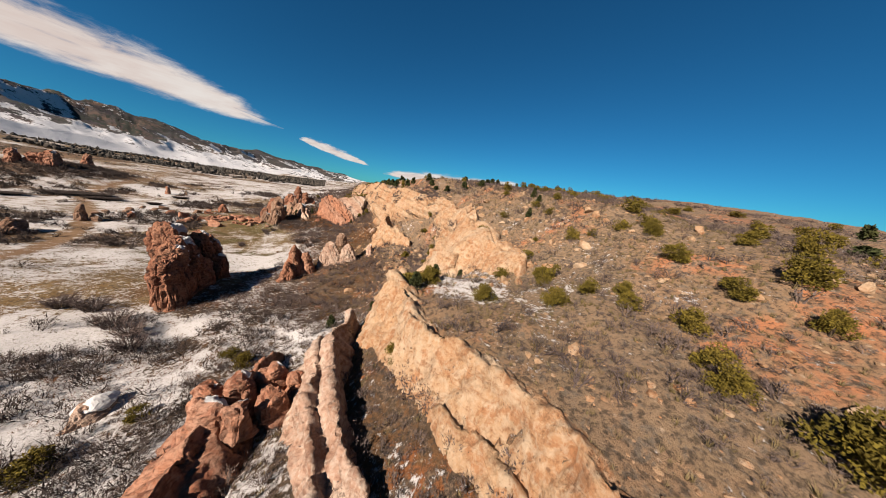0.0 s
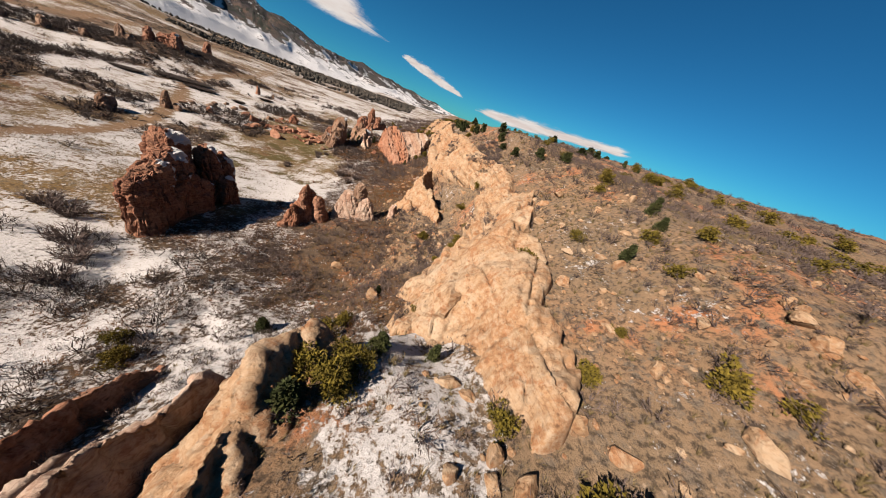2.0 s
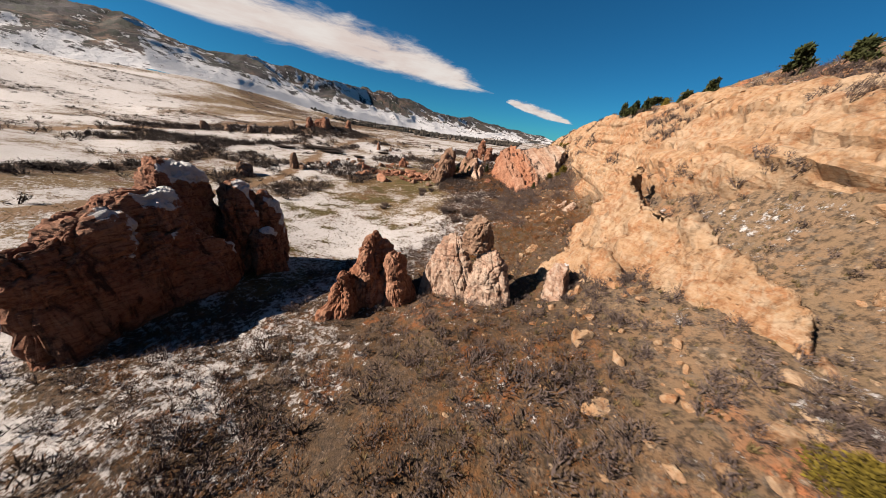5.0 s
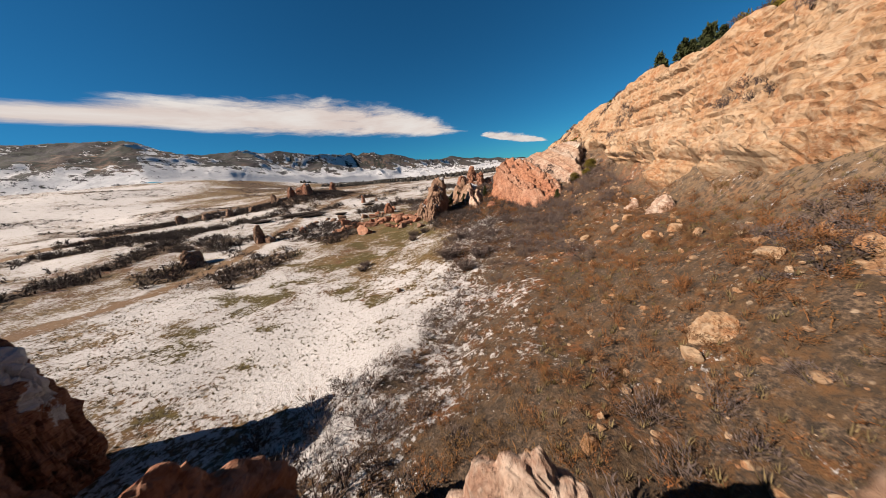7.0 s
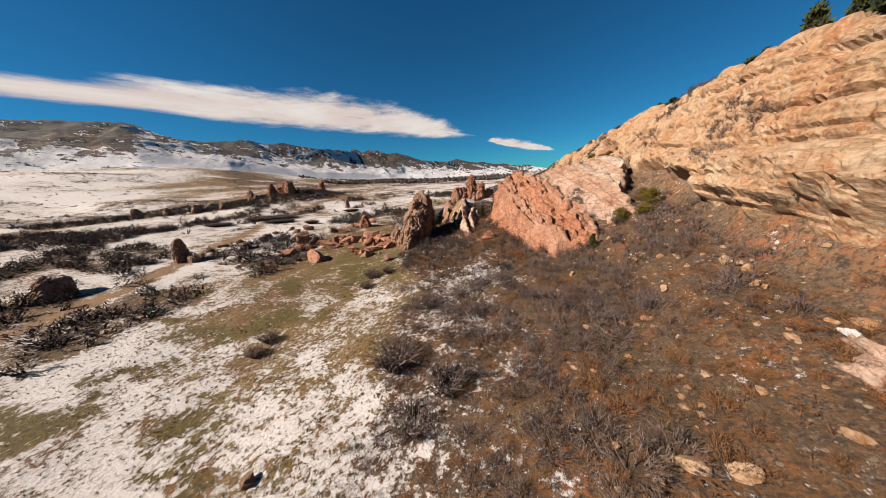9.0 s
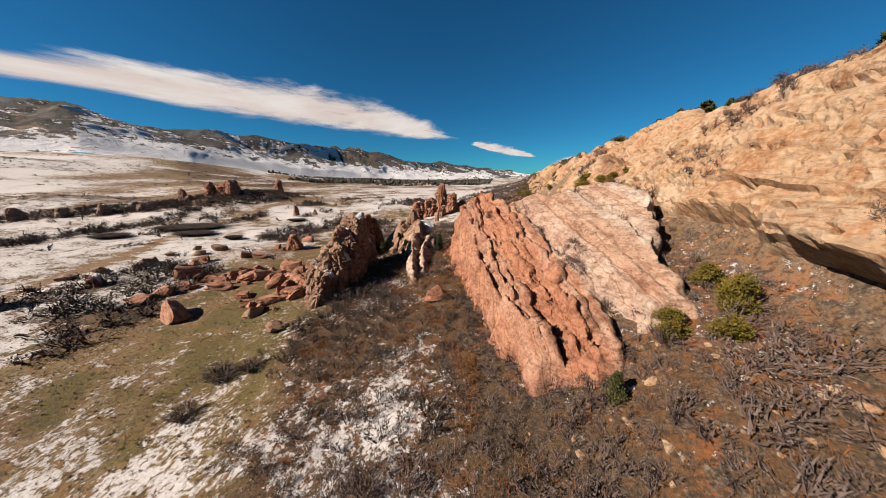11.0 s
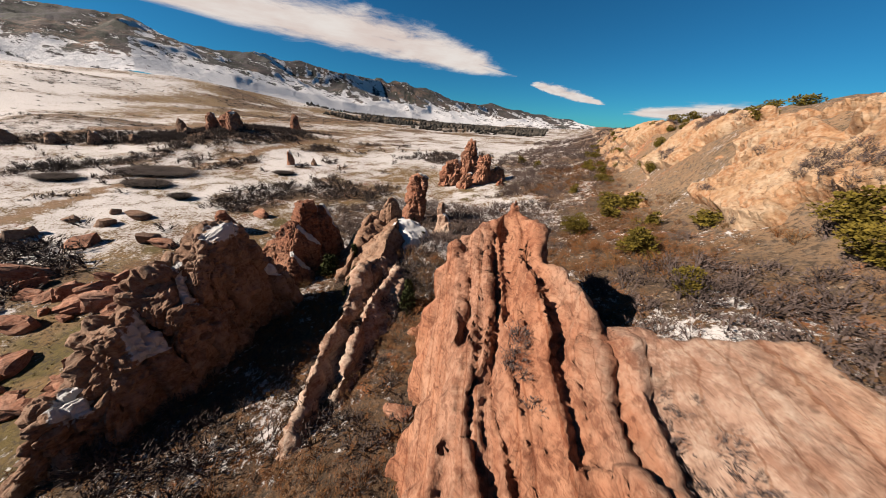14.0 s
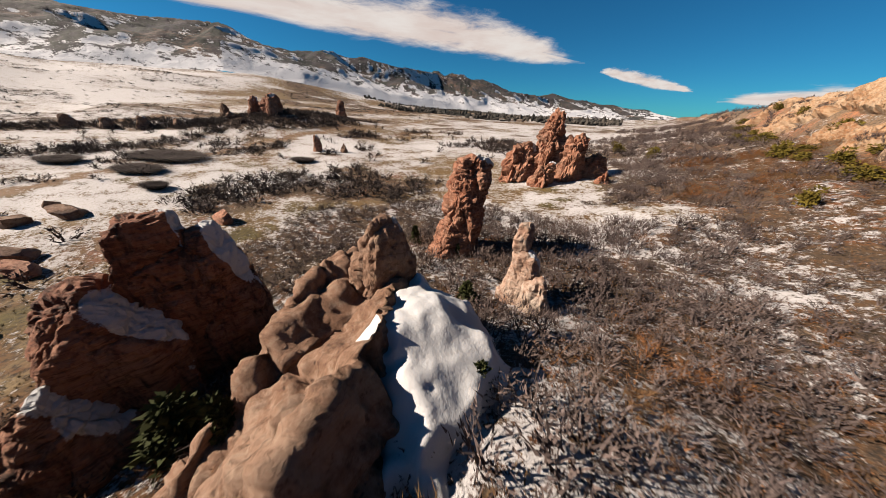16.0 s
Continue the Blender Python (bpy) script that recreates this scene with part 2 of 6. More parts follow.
        l.new(last, join.inputs[6]), l.new(tint.outputs[2], join.inputs[7])
        last = join.outputs[2]
    l.new(last, p.inputs["Base Color"])


stripe_hogback()


def ground_material():
    m = Mat("hillside_ground", 0.95)
    snow, hill, thicket, track = m.attr("snow"), m.attr("hill"), m.attr("thicket"), m.attr("track")
    big, mid = m.noise(0.035, 4, 0.6), m.noise(0.30, 5, 0.62)
    fine, tuft, grit = m.noise(2.6, 7, 0.72), m.noise(6.5, 5, 0.75), m.noise(1.1, 6, 0.75, dist=0.4)
    grass = m.ramp(big, (0.30, (0.27, 0.175, 0.06)), (0.44, (0.34, 0.205, 0.075)), (0.53, (0.30, 0.19, 0.08)), (0.62, (0.25, 0.115, 0.045)), (0.74, (0.24, 0.165, 0.045)))
    grass = m.mix(m.map(mid, 0.48, 0.66), grass, (0.38, 0.27, 0.14))
    grass = m.mix(m.map(m.noise(0.09, 4, 0.6), 0.60, 0.70, 0.0, 0.8), grass, (0.34, 0.13, 0.07))
    soil = m.ramp(m.noise(0.07, 5, 0.65), (0.30, (0.36, 0.26, 0.17)), (0.44, (0.40, 0.27, 0.17)), (0.55, (0.46, 0.28, 0.16)), (0.61, (0.74, 0.29, 0.13)), (0.68, (0.44, 0.31, 0.21)))
    soil = m.mix(m.map(mid, 0.42, 0.66, 0.0, 0.7), soil, (0.33, 0.23, 0.14))
    soil = m.mix(m.map(grit, 0.50, 0.62), soil, m.mix(tuft, (0.12, 0.095, 0.075), (0.40, 0.31, 0.23)))
    litter = m.ramp(m.noise(0.16, 6, 0.7), (0.28, (0.105, 0.075, 0.058)), (0.42, (0.14, 0.087, 0.048)), (0.53, (0.22, 0.108, 0.042)), (0.61, (0.38, 0.135, 0.045)), (0.70, (0.21, 0.125, 0.032)))
    litter = m.mix(m.map(grit, 0.46, 0.56), litter, m.mix(m.map(tuft, 0.35, 0.65), (0.04, 0.03, 0.025), (0.30, 0.20, 0.13)))
    grass = m.mix(m.math("MULTIPLY", m.attr("olive"), 0.9), grass, m.mix(mid, (0.12, 0.10, 0.02), (0.22, 0.17, 0.04)))
    col = m.mix(hill, grass, soil)
    col = m.mix(thicket, col, litter)
    pebble = m.voronoi(1.7)
    col = m.mix(m.math("MULTIPLY", m.map(pebble, 0.24, 0.14), m.math("MULTIPLY", hill, m.map(m.noise(0.45, 3), 0.46, 0.60))), col, m.mix(fine, (0.42, 0.28, 0.18), (0.66, 0.52, 0.38)))
    col = m.mix(m.map(fine, 0.38, 0.54, 0.85, 0.0), col, (0.06, 0.045, 0.032))
    col = m.mix(m.map(tuft, 0.54, 0.72, 0.0, 0.45), col, (0.46, 0.32, 0.18))
    col = m.mix(m.math("MULTIPLY", track, m.map(fine, 0.2, 0.6, 0.5, 1.0)), col, (0.37, 0.225, 0.13))
    # snow lies where the mask is high, broken up by the tufts that stick through it
    cover = m.math("ADD", m.math("MULTIPLY", m.math("SUBTRACT", m.noise(1.7, 7, 0.85), 0.5), 3.6), m.math("MULTIPLY", m.math("SUBTRACT", m.noise(0.16, 5, 0.7), 0.5), 1.7))
    cover = m.math("ADD", cover, m.math("MULTIPLY", m.math("SUBTRACT", m.noise(0.5, 6, 0.8, m.stretch(0.6, 1.0, 1.0, 0, 0, 20)), 0.5), 1.5))
    cover = m.map(m.math("ADD", cover, snow), 0.48, 0.55)
    cover = m.math("MULTIPLY", cover, m.map(m.noise(3.6, 4, 0.7), 0.52, 0.62, 1.0, 0.6))
    col = m.mix(cover, col, m.mix(m.noise(0.8, 3), (0.94, 0.90, 0.89), (1.0, 0.98, 0.98)))
    height = m.math("ADD", fine, m.math("ADD", m.math("MULTIPLY", tuft, 0.45), m.math("MULTIPLY", cover, 0.25)))
    m.bump(height, 1.0, 0.17)
    return m.color(col)


M_GROUND = ground_material()


def mountain_material():
    m = Mat("snowy_mountain", 0.95)
    # blue-black end of the ramp paints the slopes' shade into the hill colour
    hill = m.ramp(m.noise(0.006, 6, 0.65), (0.34, (0.036, 0.038, 0.055)), (0.52, (0.07, 0.058, 0.062)), (0.70, (0.21, 0.13, 0.085)))
    wood = m.noise(0.010, 6, 0.7)
    hill = m.mix(m.map(m.math("ADD", m.noise(0.06, 5, 0.75), m.math("MULTIPLY", wood, 0.6)), 0.76, 0.84), hill, (0.030, 0.036, 0.030))
    lie = m.math("ADD", m.dot(m.geo.outputs["Normal"], (0.80, 0.50, 0.05)), m.math("MULTIPLY", m.math("SUBTRACT", m.noise(0.012, 7, 0.7), 0.5), 1.0))
    low = m.map(m.axis(m.geo.outputs["Position"], 2), 50, 190, 0.42, 0.0)
    lie = m.math("ADD", lie, m.math("MULTIPLY", m.math("SUBTRACT", m.noise(0.04, 7, 0.85), 0.5), 1.6))
    snow = m.map(m.math("ADD", lie, low), 0.46, 0.52)
    m.bump(m.noise(0.03, 6, 0.75), 1.0, 5.0)
    return m.color(m.mix(snow, hill, (0.95, 0.96, 1.0)), 0.46)


M_MOUNTAIN = mountain_material()


def plant_material(name, *tones, scale=0.11, rough=0.9):
    m = Mat(name, rough)
    patch = m.noise(scale, 4, 0.6)
    n = len(tones) - 1
    col = m.ramp(patch, *[(0.30 + 0.42 * k / n, c) for k, c in enumerate(tones)])
    col = m.mix(m.map(m.geo.outputs["Random Per Island"], 0, 1, 0.0, 0.55), col, m.mix(0.5, tones[0], (0.05, 0.04, 0.03)))
    m.p.inputs["Specular IOR Level"].default_value = 0.08
    return m.color(col)


M_SCRUB = plant_material("leafless_scrub", (0.125, 0.095, 0.09), (0.20, 0.152, 0.142), (0.275, 0.21, 0.19), (0.23, 0.15, 0.11), scale=0.09)
M_OAK = plant_material("dark_bare_oak", (0.09, 0.072, 0.068), (0.14, 0.11, 0.10), (0.20, 0.16, 0.15), scale=0.2)
M_RUST = plant_material("rusty_leaves", (0.27, 0.16, 0.06), (0.38, 0.155, 0.06), (0.25, 0.13, 0.065), (0.31, 0.20, 0.06), scale=0.16)
M_NEEDLE = plant_material("juniper_needles", (0.17, 0.135, 0.022), (0.26, 0.20, 0.030), (0.34, 0.25, 0.045), scale=0.35)
M_PINE = plant_material("pine_needles", (0.06, 0.075, 0.03), (0.095, 0.115, 0.04), (0.15, 0.145, 0.045), scale=0.4)
M_GRASS = plant_material("dry_grass", (0.24, 0.18, 0.07), (0.33, 0.25, 0.13), (0.19, 0.16, 0.05), scale=0.08)
M_BARK = plant_material("grey_bark", (0.10, 0.075, 0.055), (0.16, 0.12, 0.09), scale=2.0)
M_FARTREE = plant_material("distant_trees", (0.06, 0.066, 0.062), (0.14, 0.125, 0.11), (0.27, 0.225, 0.19), scale=0.03)


# ---- meshes from arrays ----
def mesh_of(name, verts, faces, material, smooth=True, **attributes):
    """A mesh from an array of places and an array of triangles or quads."""
    verts, faces = np.asarray(verts, np.float32), np.asarray(faces, np.int32)
    me = bpy.data.meshes.new(name)
    k = faces.shape[1]
    me.vertices.add(len(verts)), me.loops.add(faces.size), me.polygons.add(len(faces))
    me.vertices.foreach_set("co", verts.ravel())
    me.loops.foreach_set("vertex_index", faces.ravel())
    me.polygons.foreach_set("loop_start", np.arange(0, faces.size, k, dtype=np.int32))
    me.polygons.foreach_set("use_smooth", np.full(len(faces), smooth))
    me.update(calc_edges=True)
    me.materials.append(material)
    for key, values in attributes.items():
        layer = me.attributes.new(key, "FLOAT", "POINT")
        layer.data.foreach_set("value", np.asarray(values, np.float32))
    return me


def grid_faces(rows, cols):
    i = (np.arange(rows - 1)[:, None] * cols + np.arange(cols - 1)[None, :]).ravel()
    return np.stack([i, i + 1, i + cols + 1, i + cols], 1)


def part(name, mesh, parent, label=""):
    ob = new(name, mesh)
    ob.parent = parent
    if label:
        tagged(ob, label)
    return ob


# ---- the lie of the land ----
YS = np.arange(-500.0, 1400.0, 1.0)


def along(*rows):
    """Plan position and height of a line that runs up the valley, from rows of (y, x, z)."""
    y, x, z = np.array(rows, float).T
    k = np.exp(-0.5 * (np.arange(-12, 13) / 4.0) ** 2)
    soft = lambda v: np.convolve(np.pad(np.interp(YS, y, v), 12, "edge"), k / k.sum(), "valid")
    return soft(x), soft(z)


LINES = [
    along((-60, -30, 11), (20, -26, 11.5), (40, -26, 11.3), (72, -26, 12), (88, -32, 9.5), (105, -40, 8.2), (140, -44, 9.6), (165, -62, 10.8), (220, -62, 12), (260, -64, 13.5), (330, -64, 15), (500, -70, 17)),
    along((-60, -14, 14), (20, -13, 14.5), (40, -13, 13.3), (57, -14, 12.8), (72, -14, 13), (88, -15, 11.5), (105, -20, 10), (120, -22, 11.5), (140, -27, 12.3), (165, -36, 12.8), (185, -38, 14), (220, -36, 14), (260, -42, 16), (330, -42, 18), (500, -45, 19)),
    along((-60, -4.5, 21.5), (20, -4.5, 21.2), (40, -3, 16.6), (57, -2, 14.3), (72, 0, 17.6), (88, -4, 15), (105, -7, 13.5), (120, -4, 14.9), (140, -9, 16.4), (165, -20, 16.0), (185, -22, 16), (220, -24, 16), (260, -24, 19.5), (330, -25, 22), (500, -28, 23)),
    along((-60, 10, 25.2), (5, 9.4, 25.2), (13, 7.2, 25.2), (20, 5.0, 25), (28, 3.6, 24.8), (34, 5.5, 25), (40, 12, 24.6), (57, 14, 23), (72, 15, 24.5), (88, 6.5, 22), (105, 6, 19.3), (120, 6, 19.0), (140, 5.5, 22.4), (150, 4, 24.4), (165, 2, 27.5), (185, -3, 25), (220, -8, 21), (260, -9, 24), (330, -13, 25), (500, -16, 26)),
    along((-60, 13, 28.3), (5, 11.2, 28.5), (13, 8.9, 28.6), (20, 6.7, 28.6), (28, 5.4, 28.3), (34, 10, 28), (42, 20, 31.6), (57, 22.5, 34.5), (72, 24.5, 37), (88, 19, 37), (105, 17, 37.5), (120, 14, 37.2), (140, 11, 37.8), (165, 12, 38.5), (185, 8, 39), (220, 6, 37.5), (260, 3, 35.5), (320, -4, 33.5), (500, -8, 31)),
    along((-60, 17, 29.3), (20, 17, 29.6), (31, 17, 29.3), (41, 23.5, 33.8), (57, 26, 37), (72, 28, 39.6), (88, 24, 39.6), (105, 22, 39.8), (120, 19, 40), (140, 16, 40.4), (165, 17, 40.3), (185, 14, 40.5), (220, 12, 39), (260, 9, 37), (320, 3, 34.6), (500, -2, 31.8)),
    along((-60, 40, 36.8), (0, 40, 36.8), (20, 40, 38.9), (30, 40, 40.3), (40, 38, 41.3), (57, 34, 41.5), (72, 34, 42.4), (88, 32, 42.8), (105, 30, 43.6), (120, 28, 45), (140, 25, 44.5), (165, 27, 43.5), (185, 26, 43), (220, 24, 42), (260, 22, 39), (330, 24, 36.5), (500, 24, 33)),
    along((-60, 105, 39.5), (0, 105, 40), (60, 105, 44.5), (120, 95, 48), (200, 95, 45), (330, 95, 40), (500, 95, 34)),
    along((-60, 250, 40), (0, 250, 42), (120, 250, 56), (200, 250, 55), (330, 250, 46), (500, 250, 34)),
]
EDGES = [(700.0, 22.0), (4900.0, -60.0)]


def land(x, y):
    """The height of the ground, without pebbles and tufts."""
    x, y = np.asarray(x, float), np.asarray(y, float)
    far_y = np.clip(y, -490, 1390)
    px = [np.interp(far_y, YS, l[0]) for l in LINES] + [np.full(x.shape, e[0]) for e in EDGES]
    pz = [np.interp(far_y, YS, l[1]) for l in LINES] + [np.full(x.shape, e[1]) for e in EDGES]
    # west of the slope: meadow, then the long rise to the mountains
    out = -(x - px[0])
    tilt = 0.018 + 0.075 * step(1500, 250, y) * step(150, 700, out)
    west = pz[0] + 2.2 * step(20, 110, out) * step(200, 120, y) + 0.016 * np.clip(out - 60, 0, 200) + tilt * np.clip(out - 110, 0, 1500)
    west = west - 0.03 * np.clip(y - 500, 0, 600) * step(0, 300, out)
    z = west
    for k in range(len(px) - 1):
        u = np.clip((x - px[k]) / (px[k + 1] - px[k]), 0, 1)
        u = u + 0.10 * np.sin(2 * np.pi * u) * -0.6
        z = np.where(x > px[k], pz[k] + (pz[k + 1] - pz[k]) * u, z)
    # knoll under the castle rocks
    z = z + 9.0 * np.exp(-(((x + 205) / 34) ** 2 + ((y - 262) / 40) ** 2))
    z = z + 5.0 * np.exp(-(((x + 330) / 60) ** 2 + ((y - 330) / 45) ** 2)) + 6.0 * np.exp(-(((x + 330) / 50) ** 2 + ((y - 215) / 26) ** 2))
    # snowy gully between the fins and the cream outcrop
    z = z - 3.6 * np.exp(-(((x - 15) / 4) ** 2 + ((y - 37) / 4.2) ** 2))
    # shoulder of the slope beside the fluted ridge
    z = z + 4.2 * np.exp(-(((x + 32) / 8.5) ** 2 + ((y - 189) / 9.5) ** 2))
    # soft swells, smaller on the meadow
    slope = step(-34, -8, x)
    p = np.stack([x, y, 0 * x], 1)
    z = z + (0.35 + 0.55 * slope) * fbm(p * 0.06, 3, 5) + (0.10 + 0.28 * slope) * fbm(p * 0.35, 3, 9)
    far = step(200, 900, np.hypot(x + 20, y - 120))
    return z + far * 9.0 * fbm(p * 0.004, 4, 21)


def land_at(x, y):
    return float(land(np.array([x]), np.array([y]))[0])


def stations(lo, hi, fine, reach_lo, reach_hi, growth=1.028):
    mid = np.arange(lo, hi + fine / 2, fine)
    left, right = [lo], [hi]
    d = fine
    while left[-1] > reach_lo:
        d *= growth
        left.append(left[-1] - d)
    d = fine
    while right[-1] < reach_hi:
        d *= growth
        right.append(right[-1] + d)
    return np.array(left[:0:-1] + list(mid) + right[1:])


TRACK = [(-64, 10), (-72, 50), (-80, 75), (-86, 100), (-97, 128), (-118, 160), (-142, 190), (-160, 225), (-174, 290), (-240, 430), (-420, 700)]
ROAD = [(-150, -200), (-200, 60), (-245, 150), (-300, 260), (-330, 400), (-420, 700), (-600, 1200)]


def off_line(x, y, line):
    best = np.full(x.shape, 1e9)
    for (ax, ay), (bx, by) in zip(line, line[1:]):
        u = np.clip(((x - ax) * (bx - ax) + (y - ay) * (by - ay)) / ((bx - ax) ** 2 + (by - ay) ** 2), 0, 1)
        best = np.minimum(best, np.hypot(x - ax - u * (bx - ax), y - ay - u * (by - ay)))
    return best


def edge_of_thicket(y):
    """The western edge of the oak thicket along the foot of the ridge."""
    return np.interp(y, [-40, 20, 40, 52, 62, 78, 84, 92, 110, 128, 140, 152, 168, 185, 200, 216, 236, 260, 320], [-30, -42, -44, -36, -33, -29, -22, -19, -24, -30, -34, -44, -50, -60, -76, -74, -34, -40, -50])


def thicket_at(x, y):
    p = xy0(x, y, 0.07)
    edge = edge_of_thicket(y) + 4.5 * fbm(p, 3, 41)
    k = LINES[3]
    top = np.interp(y, YS, k[0]) + 1.5 - 9.0 * step(48, 54, y) * step(84, 76, y)
    inside = step(-2, 2.5, x - edge) * step(3, -3, x - top)
    strip = step(6, 2, np.abs(y - 229 - 0.15 * (x + 40))) * step(-56, -50, x) * step(-20, -28, x)
    clear = step(1.15, 0.8, np.hypot((x + 33) / 9.5, (y - 50.5) / 5.0) + 0.15 * fbm(xy0(x, y, 0.2), 3, 43))
    return inside * (1 - strip) * (1 - 0.92 * clear)


def valley_brush(x, y):
    """The knoll, the long band and the patches of dark brush in the valley."""
    wob = 6 * fbm(xy0(x, y, 0.05), 3, 632)
    knoll = step(1.1, 0.8, np.hypot((x + 207) / 36, (y - 256) / 44) + 0.03 * wob)
    band = step(9, 5, np.abs(x + 178 + 0.5 * (y - 190) + 8 * np.sin(y * 0.05) + wob)) * step(30, 60, y) * step(250, 230, y)
    patch = 0.8 * step(0.16, 0.34, fbm(xy0(x * 0.7, y, 0.045), 4, 631)) * step(-66, -74, x) * step(100, 112, y) * step(-330, -260, x)
    far = 0.8 * step(0.22, 0.40, fbm(xy0(x * 0.6, y, 0.018), 4, 643)) * step(-200, -280, x) * step(-1300, -900, x)
    return np.clip(knoll + band + patch + far, 0, 1) * (1 - step(6, 3, off_line(x, y, TRACK)))


def olive_at(x, y):
    """Patches of dark olive grass that stand free of the snow."""
    small = step(0.36, 0.46, fbm(xy0(x * 0.62, y, 0.30), 3, 64)) * step(-0.25, 0.25, fbm(xy0(x, y, 0.03), 2, 68)) * step(-150, -110, x)
    foot = step(1.15, 0.75, np.hypot((x + 49) / 13, (y - 147) / 11) + 0.2 * fbm(xy0(x, y, 0.2), 3, 69))
    return np.maximum(small, 0.9 * foot * step(-0.5, 0.1, fbm(xy0(x, y, 0.35), 3, 70)))


def snow_at(x, y):
    p = xy0(x, y, 1.0)
    meadow = 0.58 + 0.30 * fbm(p * 0.028, 3, 61) + 0.08 * step(-60, -75, x) + 0.16 * fbm(p * 0.11, 2, 63)
    ochre = step(10, 4, np.abs(y - 128 + 0.75 * (x + 60) + 3 * np.sin(x * 0.2))) * step(-30, -40, x) * step(-110, -90, x)
    ochre = np.maximum(ochre, step(15, 4, np.hypot((x + 56) / 1.6, y - 150)))
    ochre = 0.8 * ochre * step(-0.25, 0.35, fbm(p * 0.16, 4, 62)) + olive_at(x, y)
    meadow = meadow - 0.40 * np.clip(ochre, 0, 1) - 0.15 * step(97, 108, y) * step(178, 160, y) * step(-85, -65, x) + 0.20 * step(80, 86, y) * step(102, 94, y) * step(-60, -45, x)
    meadow = meadow + 0.10 * step(82, 90, y) * step(128, 118, y) * step(-74, -60, x)
    meadow = meadow + 0.40 * step(16, 5, np.hypot((x + 40) / 1.4, y - 46)) + 0.35 * step(20, 6, np.hypot(x + 30, (y - 96) * 0.8)) + 0.3 * step(14, 5, np.hypot((x + 88) / 1.2, (y - 150) * 0.7))
    meadow = meadow + 0.35 * step(16, 9, np.hypot(x + 32, (y - 51.5) * 1.5))
    bowl = 0.6 * step(6.5, 4.0, np.hypot(x - 13, (y - 30.5) / 1.7)) + 0.5 * step(4.5, 2, np.hypot(x + 7, (y - 178) / 1.6))
    spots = 0.22 * step(0.15, 0.5, fbm(p * 0.10, 2, 65)) * step(20, 12, np.abs(x - 20)) * step(45, 20, y)
    slope = step(-20, -6, x - 11 * step(62, 40, y) - 4 * step(112, 100, y) * step(84, 90, y) + 14 * step(140, 165, y) * step(192, 176, y) - 2 * step(178, 192, y) * step(238, 224, y))
    thick = thicket_at(x, y)
    lower = 0.42 + 0.24 * fbm(p * 0.09, 3, 67) + 0.30 * step(72, 50, y) + 0.08 * step(176, 188, y) * step(236, 224, y) + 0.10 * step(86, 90, y) * step(112, 104, y) * step(-16, -19, x) - 0.13 * step(-18, -14, x) * step(82, 88, y) * step(130, 116, y) - 0.26 * step(140, 150, y) * step(190, 182, y) - 0.12 * step(60, 72, y) * step(84, 78, y) - 0.16 * step(-34, -22, x) * step(188, 196, y)
    dry = 0.04 + 0.10 * step(75, 45, y) * step(8, -2, x)
    out = meadow * (1 - thick) * (1 - slope) + lower * thick * (1 - slope) + dry * slope + bowl + spots
    west = step(-130, -400, x)
    out = out * (1 - west) + west * (0.68 + 0.55 * fbm(p * 0.006, 3, 69) + 0.35 * fbm(p * 0.03, 3, 70) - 0.42 * step(260, 420, y))
    gully = 0.36 * step(1.15, 0.7, np.hypot((x - 1) / 12, (y - 38) / 8))
    return np.clip(out + gully - 0.45 * valley_brush(x, y), 0, 1)


def build_ground():
    gx = stations(-66, 46, 1.25, -4900, 4900, 1.035)
    gy = stations(-4, 250, 1.25, -2500, 4950, 1.04)
    X, Y = np.meshgrid(gx, gy)
    x, y = X.ravel(), Y.ravel()
    z = land(x, y)
    thick = np.maximum(thicket_at(x, y), valley_brush(x, y))
    hill = step(-6, 8, x - np.interp(y, YS, LINES[2][0])) * step(-60, -30, -np.abs(x) * 0 + x + 0)
    track = np.maximum(step(3.2, 1.6, off_line(x, y, TRACK)) * 0.85, step(7, 4, off_line(x, y, ROAD)) * 0.9)
    me = mesh_of("ground", np.stack([x, y, z], 1), grid_faces(len(gy), len(gx)), M_GROUND, snow=snow_at(x, y) * (1 - track), hill=hill, thicket=thick, track=track, olive=olive_at(x, y))
    return tagged(new("ground", me), "hillside and meadow with dry grass and thin snow", "ground", kind="structure")


build_ground()


